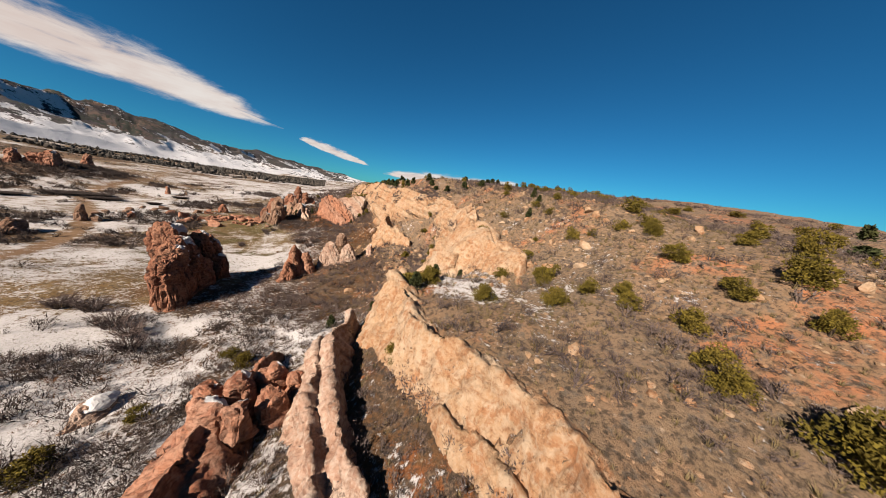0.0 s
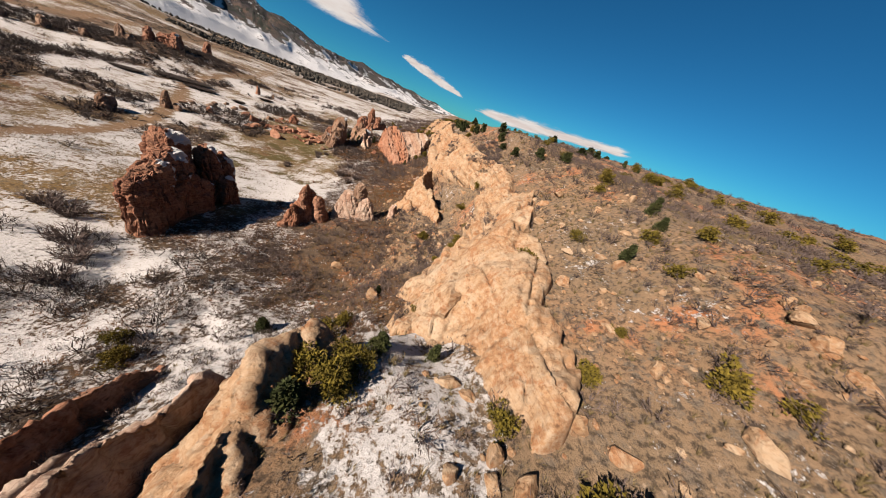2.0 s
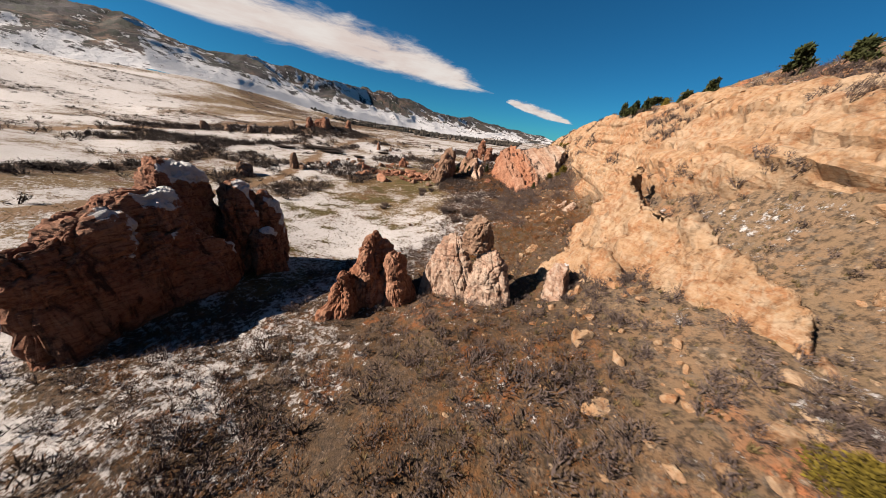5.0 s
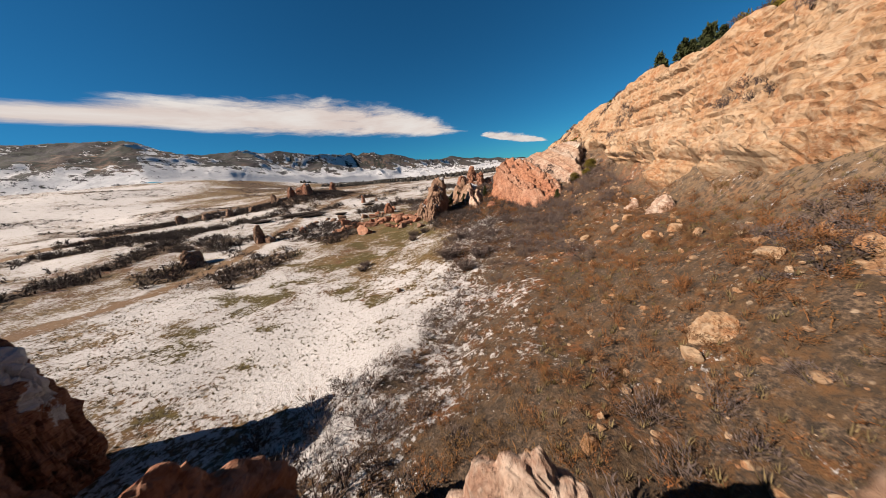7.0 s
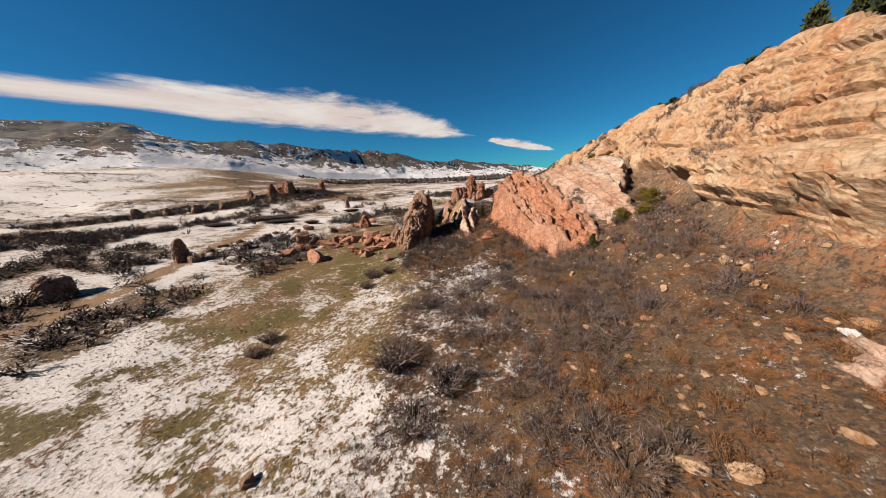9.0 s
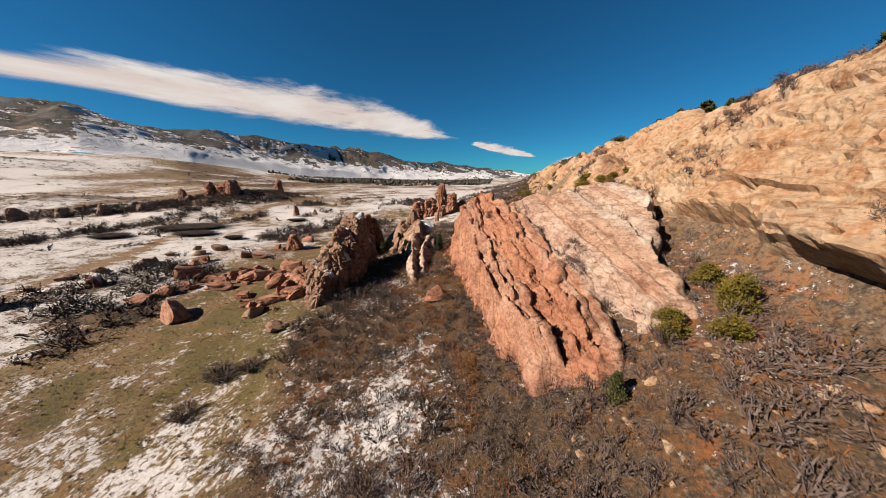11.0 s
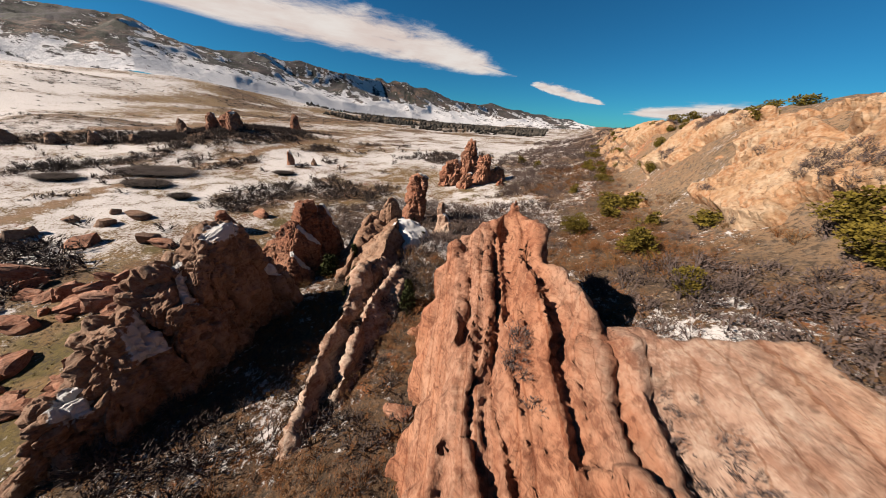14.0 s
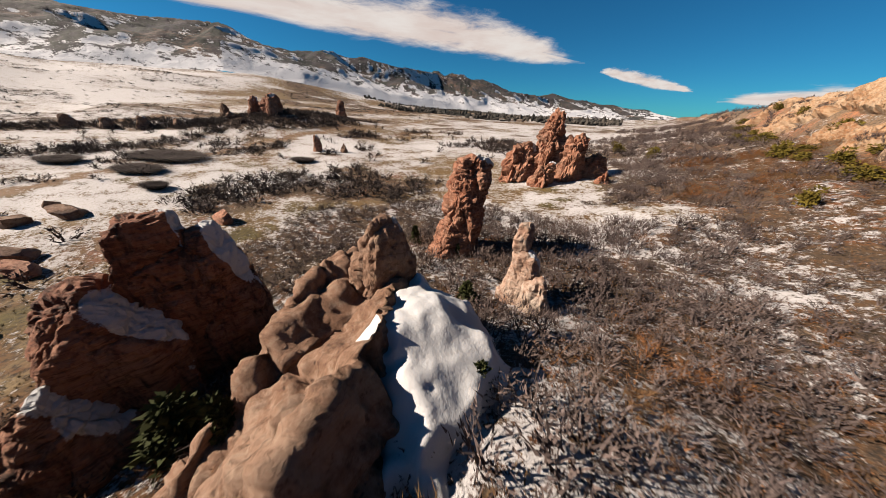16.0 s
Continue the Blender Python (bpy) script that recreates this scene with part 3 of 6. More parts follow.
# ---- mountains, far trees, clouds ----
def build_mountains():
    az = np.radians(np.arange(-135, 6.01, 0.22))
    key = [-135, -100, -79, -70, -60, -52, -45, -32, -19, -10, -4, 1, 6]
    dist = np.interp(np.degrees(az), key, [1500, 1500, 1560, 1620, 1760, 1950, 2150, 2800, 3600, 4150, 4400, 4550, 4600])
    crest = np.interp(np.degrees(az), key, [9, 9.2, 9.4, 10.2, 8.6, 7.9, 7.2, 6.0, 3.7, 2.1, 1.4, 0.3, -0.2])
    foot = np.interp(np.degrees(az), key, [3, 3, 3.9, 4.9, 3.6, 2.4, 1.3, 0.2, -0.3, -0.4, -0.4, -0.4, -0.4])
    u = np.linspace(0, 1.12, 64)
    A, U = np.meshgrid(az, u, indexing="ij")
    R = dist[:, None] * (0.58 + 0.42 * U)
    x, y = -20 + R * np.sin(A), 120 + R * np.cos(A)
    lo = 30 + R * np.tan(np.radians(foot))[:, None] - 16 * np.clip(1 - U * 8, 0, 1)
    hi = 30 + dist[:, None] * np.tan(np.radians(crest))[:, None]
    rise = np.clip(U, 0, 1) ** 1.25 - 1.6 * np.clip(U - 1, 0, 1)
    p = np.stack([x.ravel() / 420, y.ravel() / 420, np.zeros(x.size)], 1)
    spur = 1 - np.abs(fbm(p, 6, 71, 0.5)).reshape(x.shape)
    z = lo + (hi - lo) * np.clip(rise, -1, 1) * (0.66 + 0.42 * spur * (1 - 0.35 * U)) + 40 * (spur - 0.6) * np.clip(U * 3, 0, 1) * np.clip(1.9 - 1.75 * U, 0.15, 1)
    me = mesh_of("mountain_range", np.stack([x, y, z], -1).reshape(-1, 3), grid_faces(len(az), len(u)), M_MOUNTAIN)
    tagged(new("mountain_range", me), "brown foothill range streaked with snow and dark woods", "mountain", kind="structure")


build_mountains()


def cloud_material(name, seed):
    m = Mat(name)
    uv = m.n.new("ShaderNodeTexCoord").outputs["Generated"]
    n = m.n.new("ShaderNodeMapping")
    n.inputs["Scale"].default_value, n.inputs["Location"].default_value = (2.2, 1.0, 2.0), (seed, seed * 2, 0)
    m.l.new(uv, n.inputs["Vector"])
    wisp = m.noise(2.4, 6, 0.58, n.outputs[0], 0.25)
    body = m.attr("body")
    fine = m.noise(6.5, 8, 0.68, n.outputs[0], 0.5)
    cover = m.math("ADD", m.math("MULTIPLY", m.math("SUBTRACT", wisp, 0.5), 1.1), m.math("MULTIPLY", m.math("SUBTRACT", fine, 0.5), 0.8))
    cover = m.map(m.math("ADD", body, cover), 0.14, 0.80)
    glow, clear, mixed = m.n.new("ShaderNodeEmission"), m.n.new("ShaderNodeBsdfTransparent"), m.n.new("ShaderNodeMixShader")
    m.l.new(m.mix(m.map(wisp, 0.3, 0.7), (0.86, 0.72, 0.66), (1.0, 0.93, 0.88)), glow.inputs[0])
    glow.inputs[1].default_value = 0.29
    m.l.new(cover, mixed.inputs[0]), m.l.new(clear.outputs[0], mixed.inputs[1]), m.l.new(glow.outputs[0], mixed.inputs[2])
    m.l.new(mixed.outputs[0], m.n["Material Output"].inputs[0])
    return m.m


def build_cloud(label, seed, rows):
    """A lens-shaped cloud sheet far off: rows of bearing, lower and upper elevation in degrees."""
    az, lo, hi = np.array(rows, float).T
    a = np.linspace(az[0], az[-1], 120)
    l, h = np.interp(a, az, lo), np.interp(a, az, hi)
    v = np.linspace(-0.25, 1.25, 26)
    E = np.radians(l[:, None] + (h - l)[:, None] * v[None])
    A = np.radians(a)[:, None] + 0 * E
    bow = 4600 - 250 * (v[None] - 0.5) ** 2 + 0 * E
    pts = np.stack([-20 + bow * np.sin(A) * np.cos(E), 120 + bow * np.cos(A) * np.cos(E), 30 + bow * np.sin(E)], -1)
    s = (a - a[0]) / (a[-1] - a[0])
    body = np.minimum(step(0, 0.10, s), step(1.0, 0.90, s))[:, None] * np.clip(1.0 - np.abs(v[None] - 0.42) / 0.62, -0.6, 1) ** 1.0
    body = body + 0.25 * (v[None] < 0.3) * np.clip((v[None] + 0.06) * 6, -1, 1)
    me = mesh_of("cloud", pts.reshape(-1, 3), grid_faces(120, 26), cloud_material("cloud_" + "ab"[seed % 2], seed), body=body.ravel())
    ob = tagged(new("cloud", me), label, "cloud", kind="structure")
    ob.visible_shadow = False
    return ob


build_cloud("long white lens-shaped cloud over the mountains", 2, [(-100, 10.3, 13.0), (-78, 11.3, 13.8), (-65, 11.3, 15.6), (-54, 10.4, 16.6), (-41, 9.7, 16.6), (-30, 8.7, 14.6), (-21, 7.8, 11.6), (-14.3, 7.5, 8.0)])
build_cloud("small white lens-shaped cloud low in the sky", 5, [(-11.8, 6.3, 7.1), (-8, 5.1, 7.0), (-4, 4.1, 5.9), (1.0, 3.5, 4.1)])
build_cloud("faint low cloud bank on the horizon", 4, [(4, 2.2, 3.2), (12, 1.7, 4.2), (22, 2.4, 4.4), (34, 3.0, 4.4)])


# ---- rocks ----
BALLS = {}


def ball(level):
    if level not in BALLS:
        bm = bmesh.new()
        bmesh.ops.create_icosphere(bm, subdivisions=level, radius=1)
        v = np.array([q.co[:] for q in bm.verts])
        f = np.array([[q.index for q in face.verts] for face in bm.faces])
        bm.free()
        BALLS[level] = (v, f)
    return BALLS[level]


def weather(p, n, seed, rough, bed, ledge, flute=0.0):
    """Push rock places p along normals n: lumps, sharp ledges along the beds, joints, pits and flutes."""
    lump = fbm(p * 0.28, 3, seed) * 0.65 + fbm(p * 0.9, 3, seed + 5) * 0.30
    knob = 0.24 * (0.5 - np.abs(fbm(p * 1.5, 3, seed + 9))) + 0.10 * fbm(p * 4.2, 3, seed + 10)
    b = np.array(bed) / np.linalg.norm(bed)
    s = p @ b + 0.30 * fbm(p * 0.25, 3, seed + 3)
    run = p[:, 1] + 0.4 * p[:, 0] + 0.4 * fbm(p * 0.4, 2, seed + 4)
    layers = 0.9 * bed_steps(s, run, 1.5, 5.0, seed) + 0.5 * bed_steps(s, run, 0.6, 2.2, seed + 1) + 0.15 * vnoise(np.stack([s * 5.5, p[:, 1] * 0.3, 0 * s], 1), seed + 2)
    gap, cell = cells(p * np.array([0.36, 0.30, 0.27]) + 0.25 * np.stack([lump, -lump, lump], 1), seed)
    gap2, cell2 = cells(p * 1.0 + 0.3 * np.stack([lump, lump, -lump], 1), seed + 7)
    joint = -0.9 * np.exp(-gap * 18) + 0.85 * (cell - 0.5) - 0.32 * np.exp(-gap2 * 15) + 0.42 * (cell2 - 0.5)
    d = rough * (lump + 0.62 * joint) + (0.20 + 0.6 * rough) * knob + 1.3 * ledge * layers
    if flute:
        d = d + flute * np.abs(vnoise(np.stack([p[:, 0] * 0.9, p[:, 1] * 0.9, p[:, 2] * 0.16], 1), seed + 8)) - 1.2 * flute * np.exp(-8 * np.abs(vnoise(np.stack([p[:, 0] * 0.55, p[:, 1] * 0.55, p[:, 2] * 0.10], 1), seed + 18)))
    return p + n * d[:, None]


def lobe(x, y, top, across, along_, foot=None, turn=0.0, lean=(0.0, 0.0), square=0.55, taper=0.35, level=5, slope=0.0, cuts=8):
    """One mass of rock: its middle, top, half widths, foot, strike in degrees from +y, lean of its top in metres."""
    foot = land_at(x, y) - 1.5 if foot is None else foot
    v, f = ball(level)
    p = np.sign(v) * np.abs(v) ** square
    n = v.copy()
    r = np.random.default_rng(int(abs(x) * 131 + abs(y) * 17 + top * 7))
    for _ in range(cuts):
        flat = r.normal(size=3) * (1, 1, 0.6)
        flat /= np.linalg.norm(flat)
        over = np.clip(p @ flat - r.uniform(0.72, 1.02), 0, None)
        p = p - over[:, None] * flat * 0.9
        hard = np.clip(over * 3, 0, 0.8)[:, None]
        n = n * (1 - hard) + flat * hard
    u = (p[:, 2] + 1) / 2
    w = 1 - taper * u ** 1.3
    h = top - foot
    c, s = math.cos(radians(turn)), math.sin(radians(turn))
    a, b = p[:, 0] * across * w, p[:, 1] * along_ * w
    z = foot + u * h * (1 + slope * p[:, 1])
    q = np.stack([x + a * c + b * s + lean[0] * u, y - a * s + b * c + lean[1] * u, z], 1)
    nn = np.stack([n[:, 0] * c + n[:, 1] * s, -n[:, 0] * s + n[:, 1] * c, n[:, 2] * 0.6], 1)
    return q, nn / np.linalg.norm(nn, axis=1)[:, None], f


LOBE_NAMES = ("main_mass", "shoulder", "buttress", "flank", "foot_block", "back_block", "side_block")


def rock(name, label, lobes, material, seed, rough=0.9, bed=(0.5, 0.0, 0.85), ledge=0.22, flute=0.0, category="rock", group="", cold=(0.44, 0.40, 0.80), drift=0.0):
    """A rock of one or several masses; each mass is a part."""
    made = []
    for k, (p, n, f) in enumerate(lobes):
        lie = 0.5 + drift + 1.6 * (n @ np.array(cold) - 0.93) + 0.42 * fbm(p * 0.33, 3, seed + 41)
        made.append((weather(p, n, seed + 13 * k, rough, bed, ledge, flute), f, lie))
    every = np.concatenate([p for p, f, lie in made])
    base = np.array([every[:, 0].mean(), every[:, 1].mean(), every[:, 2].min()])
    if len(made) == 1:
        ob = new(name, mesh_of(name, made[0][0] - base, made[0][1], material, smooth=False, snow=made[0][2]))
    else:
        ob = new(name)
        for k, (p, f, lie) in enumerate(made):
            part(LOBE_NAMES[k % 7], mesh_of(LOBE_NAMES[k % 7], p - base, f, material, smooth=False, snow=lie), ob)
    ob.location = base
    return tagged(ob, label, category, group)


def split_field(name, label, p, f, origin, pieces, material):
    """A rock whose faces fall into named parts: pieces of (part name, mask over the faces)."""
    ob = new(name)
    for piece, mask in pieces:
        g = f[mask]
        if not len(g):
            continue
        used = np.unique(g)
        back = np.zeros(len(p), np.int32)
        back[used] = np.arange(len(used))
        part(piece, mesh_of(piece, p[used] - origin, back[g], material), ob)
    ob.location = origin
    return tagged(ob, label, "rock")


def ridges(name, label, fins, box, cell, material, seed, rough, bed, ledge, flute=0.0, floor=2.0):
    """A hogback of parallel fins: each fin has a crest (rows of y, x, z) and a slope down to the west and to the east."""
    gx, gy = np.arange(box[0], box[1], cell), np.arange(box[2], box[3], cell)
    X, Y = np.meshgrid(gx, gy)
    x, y = X.ravel(), Y.ravel()
    base = land(x, y)
    z = base - floor
    wob = 0.8 * fbm(xy0(x, y, 0.2), 3, seed + 2)
    heights = []
    for crest, west, east, ends in fins:
        cy, cx, cz = np.array(crest, float).T
        top, mid = np.interp(y, cy, cz), np.interp(y, cy, cx) + wob
        d = x - mid
        h = top - np.where(d < 0, -d * west, d * east)
        gone = np.clip(cy[0] - y, 0, None) * ends[0] + np.clip(y - cy[-1], 0, None) * ends[1]
        heights.append(h - gone)
        z = np.maximum(z, h - gone)
    z = np.maximum(z, base - floor)
    Z = z.reshape(X.shape)
    gz = np.gradient(Z, cell)
    n = np.stack([-gz[1].ravel(), -gz[0].ravel(), np.ones(x.size)], 1)
    n /= np.linalg.norm(n, axis=1)[:, None]
    p = weather(np.stack([x, y, z], 1), n, seed, rough, bed, ledge, flute)
    above = (z > base - floor + 0.05).reshape(X.shape)
    keep = (above[:-1, :-1] | above[1:, :-1] | above[:-1, 1:] | above[1:, 1:]).ravel()
    f = grid_faces(len(gy), len(gx))[keep]
    own = np.argmax(np.stack(heights), 0)[f[:, 0]]
    origin = np.array([p[:, 0].mean(), p[:, 1].mean(), p[:, 2].min()])
    names = ("crest_slab", "lower_slab", "side_slab")
    return split_field(name, label, p, f, origin, [(names[k], own == k) for k in range(len(fins))], material)


LEDGES = []


def build_cliff():
    """The cream cliff: beds between the foot and the lip of the ridge."""
    ys = np.arange(34, 330, 0.36)
    rows = np.arange(12.0, 45.0, 0.22)
    n_up = len(rows)
    fx, fz = (np.interp(ys, YS, q) for q in LINES[3])
    ex, ez = (np.interp(ys, YS, q) for q in LINES[4])
    level = rows[None] + 0.02 * (ys - 110)[:, None]
    V = np.clip((level - fz[:, None]) / (ez - fz)[:, None], -0.18, 1.22) + 1e-5 * np.arange(n_up)[None]
    x = fx[:, None] + (ex - fx)[:, None] * V
    y = ys[:, None] + 0 * V
    z = land(x.ravel(), y.ravel()).reshape(x.shape)
    gy_, gv = np.gradient(z)
    dx = np.gradient(x, axis=1)
    dyx = np.gradient(x, axis=0)
    dx, gv = np.where(np.abs(dx) < 1e-4, 0.2, dx), np.where(np.abs(dx) < 1e-4, 0.3, gv)
    t1 = np.stack([dyx, np.full_like(x, 0.36), gy_], -1)
    t2 = np.stack([dx, 0 * x, gv], -1)
    n = np.cross(t2, t1).reshape(-1, 3)
    n *= np.sign(n[:, 2:3]) / np.linalg.norm(n, axis=1)[:, None]
    p = np.stack([x, y, z], -1).reshape(-1, 3)
    vv = V.ravel()
    low = np.interp(p[:, 1], [34, 50, 56, 62, 76, 84, 96, 104, 150, 200], [0.0, 0.1, 0.50, 0.62, 0.60, 0.46, 0.40, 0.30, 0.26, 0.12])
    bare = step(low - 0.16, low + 0.06, vv + 0.10 * fbm(p * 0.2, 2, 81)) * step(1.2, 0.98, vv)
    spread = np.interp(p[:, 1], [34, 40, 62, 80, 86, 100, 160, 172, 190, 330], [0.0, 0.95, 0.85, 0.95, 1.1, 1.6, 1.6, 0.8, 0.55, 0.3])
    patch = fbm(np.stack([p[:, 0] * 0.10, p[:, 1] * 0.06, p[:, 2] * 0.16], 1), 4, 83)
    mask = bare * step(-0.30, 0.10, spread - 0.5 + 0.9 * patch)
    mask *= step(34, 39, p[:, 1])
    s = p[:, 2] + 0.10 * p[:, 0] - 0.02 * p[:, 1] + 0.30 * fbm(p * 0.05, 2, 85)
    run = p[:, 1] + 1.2 * fbm(p * 0.15, 3, 86)
    wall = np.interp(p[:, 1], [78, 92, 150, 172], [0.0, 1, 1, 0.1])
    shelf = 2.2 * bed_steps(s, run, 4.6, 75.0, 87, False) + 1.1 * bed_steps(s, run, 2.0, 48.0, 88, False) + 0.42 * bed_steps(s, run, 0.85, 20.0, 89, False) + 0.7 * bed_steps(s, run, 2.6, 9.0, 92)
    tilt = 0.85 * p[:, 0] + 0.5 * p[:, 2] + 0.10 * p[:, 1] + 0.5 * fbm(p * 0.12, 3, 84)
    slant = p[:, 2] + 0.35 * (p[:, 1] - 60) * step(150, 172, p[:, 1]) + 0.5 * tilt
    ribs = 0.6 * bed_steps(tilt, run, 2.4, 26.0, 78, False) + 1.0 * bed_steps(slant, run, 2.4, 40.0, 76, False) + 0.4 * bed_steps(slant, run, 0.9, 16.0, 79, False) + 0.12 * bed_steps(tilt, run, 0.5, 5.0, 80, False)
    warp = 0.35 * np.stack([fbm(p * 0.3, 2, 90), fbm(p * 0.3, 2, 95), fbm(p * 0.3, 2, 97)], 1)
    gap, cell = cells(p * np.array([0.18, 0.11, 0.26]) + warp, 91)
    d = wall * shelf + (1 - wall) * ribs - 0.6 * np.exp(-gap * 26) + 0.4 * (cell - 0.5)
    d += 0.3 * fbm(p * 0.22, 3, 93) + 0.14 * fbm(p * 1.1, 4, 94) + 0.08 * fbm(p * 3.2, 3, 98)
    p = p + n * ((1.15 + np.interp(p[:, 1], [80, 96, 150, 170], [0, 0.8, 0.8, 0.2]) + np.clip(0.8 * d, -1.4, 2.0)) * mask - 2.2 * (1 - mask))[:, None]
    LEDGES.append(p[(mask > 0.8) & (vv > 0.1) & (vv < 1.05)])
    me = mesh_of("cliff", p, grid_faces(len(ys), n_up), M_CREAM, smooth=False)
    tagged(new("cliff", me), "bedded cream and orange sandstone cliff on the ridge", "cliff", kind="structure")


build_cliff()

# the first fins, along the crest of the ridge
ridges("cream_fin", "cream sandstone fin along the crest of the ridge", [
    ([(-8, 13.9, 29.4), (5.7, 10.4, 29.5), (9.7, 9.3, 29.5), (13.4, 7.9, 29.4), (19, 5.9, 29.0), (28, 4.8, 29.2), (33.0, 5.6, 29.4)], 2.1, 0.5, (1.0, 2.2)),
    ([(-8, 11.2, 26.6), (6, 8.2, 26.6), (12, 6.4, 26.4), (20, 4.2, 26.0)], 1.6, 0.6, (1.0, 1.2))],
    (0, 19, -10, 38), 0.18, M_CREAM, 101, 0.26, (0.85, 0.25, 0.5), 0.46)
ridges("pale_fin", "pale pinkish sandstone fins below the crest", [
    ([(-8, 3.6, 24.0), (4, 2.4, 24.3), (10.3, 1.4, 24.8), (17, -0.6, 25.0), (24, -0.9, 25.0), (30.5, -0.4, 24.4)], 1.5, 2.2, (1, 1.6)),
    ([(6, 0.0, 23.6), (17.5, -2.6, 24.4), (26, -2.2, 24.0)], 2.0, 0.8, (1, 1))],
    (-7, 6, -10, 38), 0.18, M_PINK, 107, 0.32, (0.85, 0.25, 0.5), 0.46)
ridges("red_fin", "rounded red sandstone blocks on the slope of the ridge", [
    ([(-8, -8.0, 21.5), (8, -8.6, 22.4), (20, -8.4, 22.8), (26, -8.2, 20.6), (34, -8.6, 17.4)], 1.2, 1.4, (1, 1)),
    ([(0, -12.4, 18.2), (12, -12.8, 18.6), (22, -12.6, 17.4)], 1.1, 0.8, (1, 1))],
    (-18, -4.0, -10, 40), 0.22, M_RED, 113, 0.8, (0.7, 0.3, 0.6), 0.22)
rock("boulder_pile", "pile of rounded red sandstone boulders on the slope", [
    lobe(-7.5 + dx, 21 + dy, 23.6 + dz, w, w * 1.1, 20.2, t, taper=0.25, level=4) for dx, dy, dz, w, t in
    ((0, 0, 0.2, 1.3, 10), (1.6, 1.5, -0.3, 1.1, 40), (-1.4, -1.6, -0.3, 1.2, 80), (0.6, -2.6, 0.3, 1.0, 20), (2.4, -1.2, -0.2, 1.2, 60), (-2.6, 1.2, -1.2, 1.2, 30), (3.6, 0.8, -0.8, 0.9, 5))],
    M_RED, 127, 0.4)

# the mass of cream rock where the cliff begins
def inside_by(x, y, outline):
    """Distance inside (+) or outside (-) of an outline in the plan."""
    best, odd = np.full(x.shape, 1e9), np.zeros(x.shape, bool)
    for (ax, ay), (bx, by) in zip(outline, outline[1:] + outline[:1]):
        u = np.clip(((x - ax) * (bx - ax) + (y - ay) * (by - ay)) / ((bx - ax) ** 2 + (by - ay) ** 2), 0, 1)
        best = np.minimum(best, np.hypot(x - ax - u * (bx - ax), y - ay - u * (by - ay)))
        if ay != by:
            odd ^= ((ay > y) != (by > y)) & (x < (bx - ax) * (y - ay) / (by - ay) + ax)
    return np.where(odd, best, -best)


def build_outcrop():
    """A sloping mass of cream beds between the thicket and the hillside."""
    outline = [(11.0, 47), (12.2, 38.6), (15.6, 36.4), (17.2, 34.0), (18.0, 30.5), (19.4, 27.6), (21.4, 28.4), (21.8, 34.0), (22.6, 38.0), (23.0, 41.5), (23.2, 45), (23.0, 50), (24.6, 57), (23.0, 62), (20.6, 59), (19.0, 53.5), (16.4, 50.5), (13.2, 49.5)]
    cell = 0.16
    gx, gy = np.arange(9, 30, cell), np.arange(27, 66, cell)
    X, Y = np.meshgrid(gx, gy)
    x, y = X.ravel(), Y.ravel()
    d = inside_by(x + 0.7 * fbm(xy0(x, y, 0.35), 3, 131), y + 0.7 * fbm(xy0(x, y, 0.35, 4.0), 3, 132), outline)
    base = land(x, y)
    s = 0.93 * x - 0.30 * y + 0.35 * fbm(xy0(x, y, 0.10), 3, 133)
    run = 0.30 * x + 0.93 * y + 0.8 * fbm(xy0(x, y, 0.3), 3, 134)
    swell = 0.6 * fbm(xy0(x, y, 0.12), 2, 138)
    z = base + 1.2 + 0.5 * np.clip(d, 0, 3) + swell + 0.5 * bed_steps(s, run, 3.0, 60.0, 135, False) + 0.24 * bed_steps(s, run, 1.1, 40.0, 136, False) + 0.11 * bed_steps(s, run, 0.4, 20.0, 137, False)
    p0 = np.stack([x, y, z], 1)
    gap, block = cells(p0 * (0.20, 0.10, 0.20) + 0.2 * np.stack([swell, swell, swell], 1), 139)
    z = z - 0.6 * np.exp(-gap * 32) + 0.15 * (block - 0.5) + 0.07 * fbm(p0 * 1.2, 3, 140) + 0.06 * fbm(p0 * 3.5, 3, 141)
    z = z - np.clip(-d, 0, None) * 3.0
    ok = (z > base - 0.8).reshape(X.shape)
    z = np.maximum(z, base - 1.0)
    keep = (ok[:-1, :-1] | ok[1:, :-1] | ok[:-1, 1:] | ok[1:, 1:]).ravel()
    f = grid_faces(len(gy), len(gx))[keep]
    strike = s[f[:, 0]]
    split_field("cream_outcrop", "massive cream sandstone outcrop sloping down from the ridge", np.stack([x, y, z], 1), f, np.array([18.0, 46.0, 22.0]),
                [("lower_slab", strike < 3.0), ("upper_slab", strike >= 3.0)], M_CREAM)


build_outcrop()
ridges("lower_fin", "jagged cream sandstone fin below the cliff", [
    ([(71.5, 13.4, 25.6), (78, 11.2, 27.2), (82, 8.8, 27.8), (85, 7.2, 28.0), (88, 8.0, 28.8), (91, 9.4, 30.4)], 2.0, 1.7, (1.2, 2.0)),
    ([(74, 9.2, 21.6), (79, 6.0, 22.8), (84, 3.6, 22.8)], 1.6, 0.6, (1, 1.4))],
    (-4, 20, 65, 97), 0.18, M_CREAM, 137, 0.75, (0.8, -0.3, 0.5), 0.42)

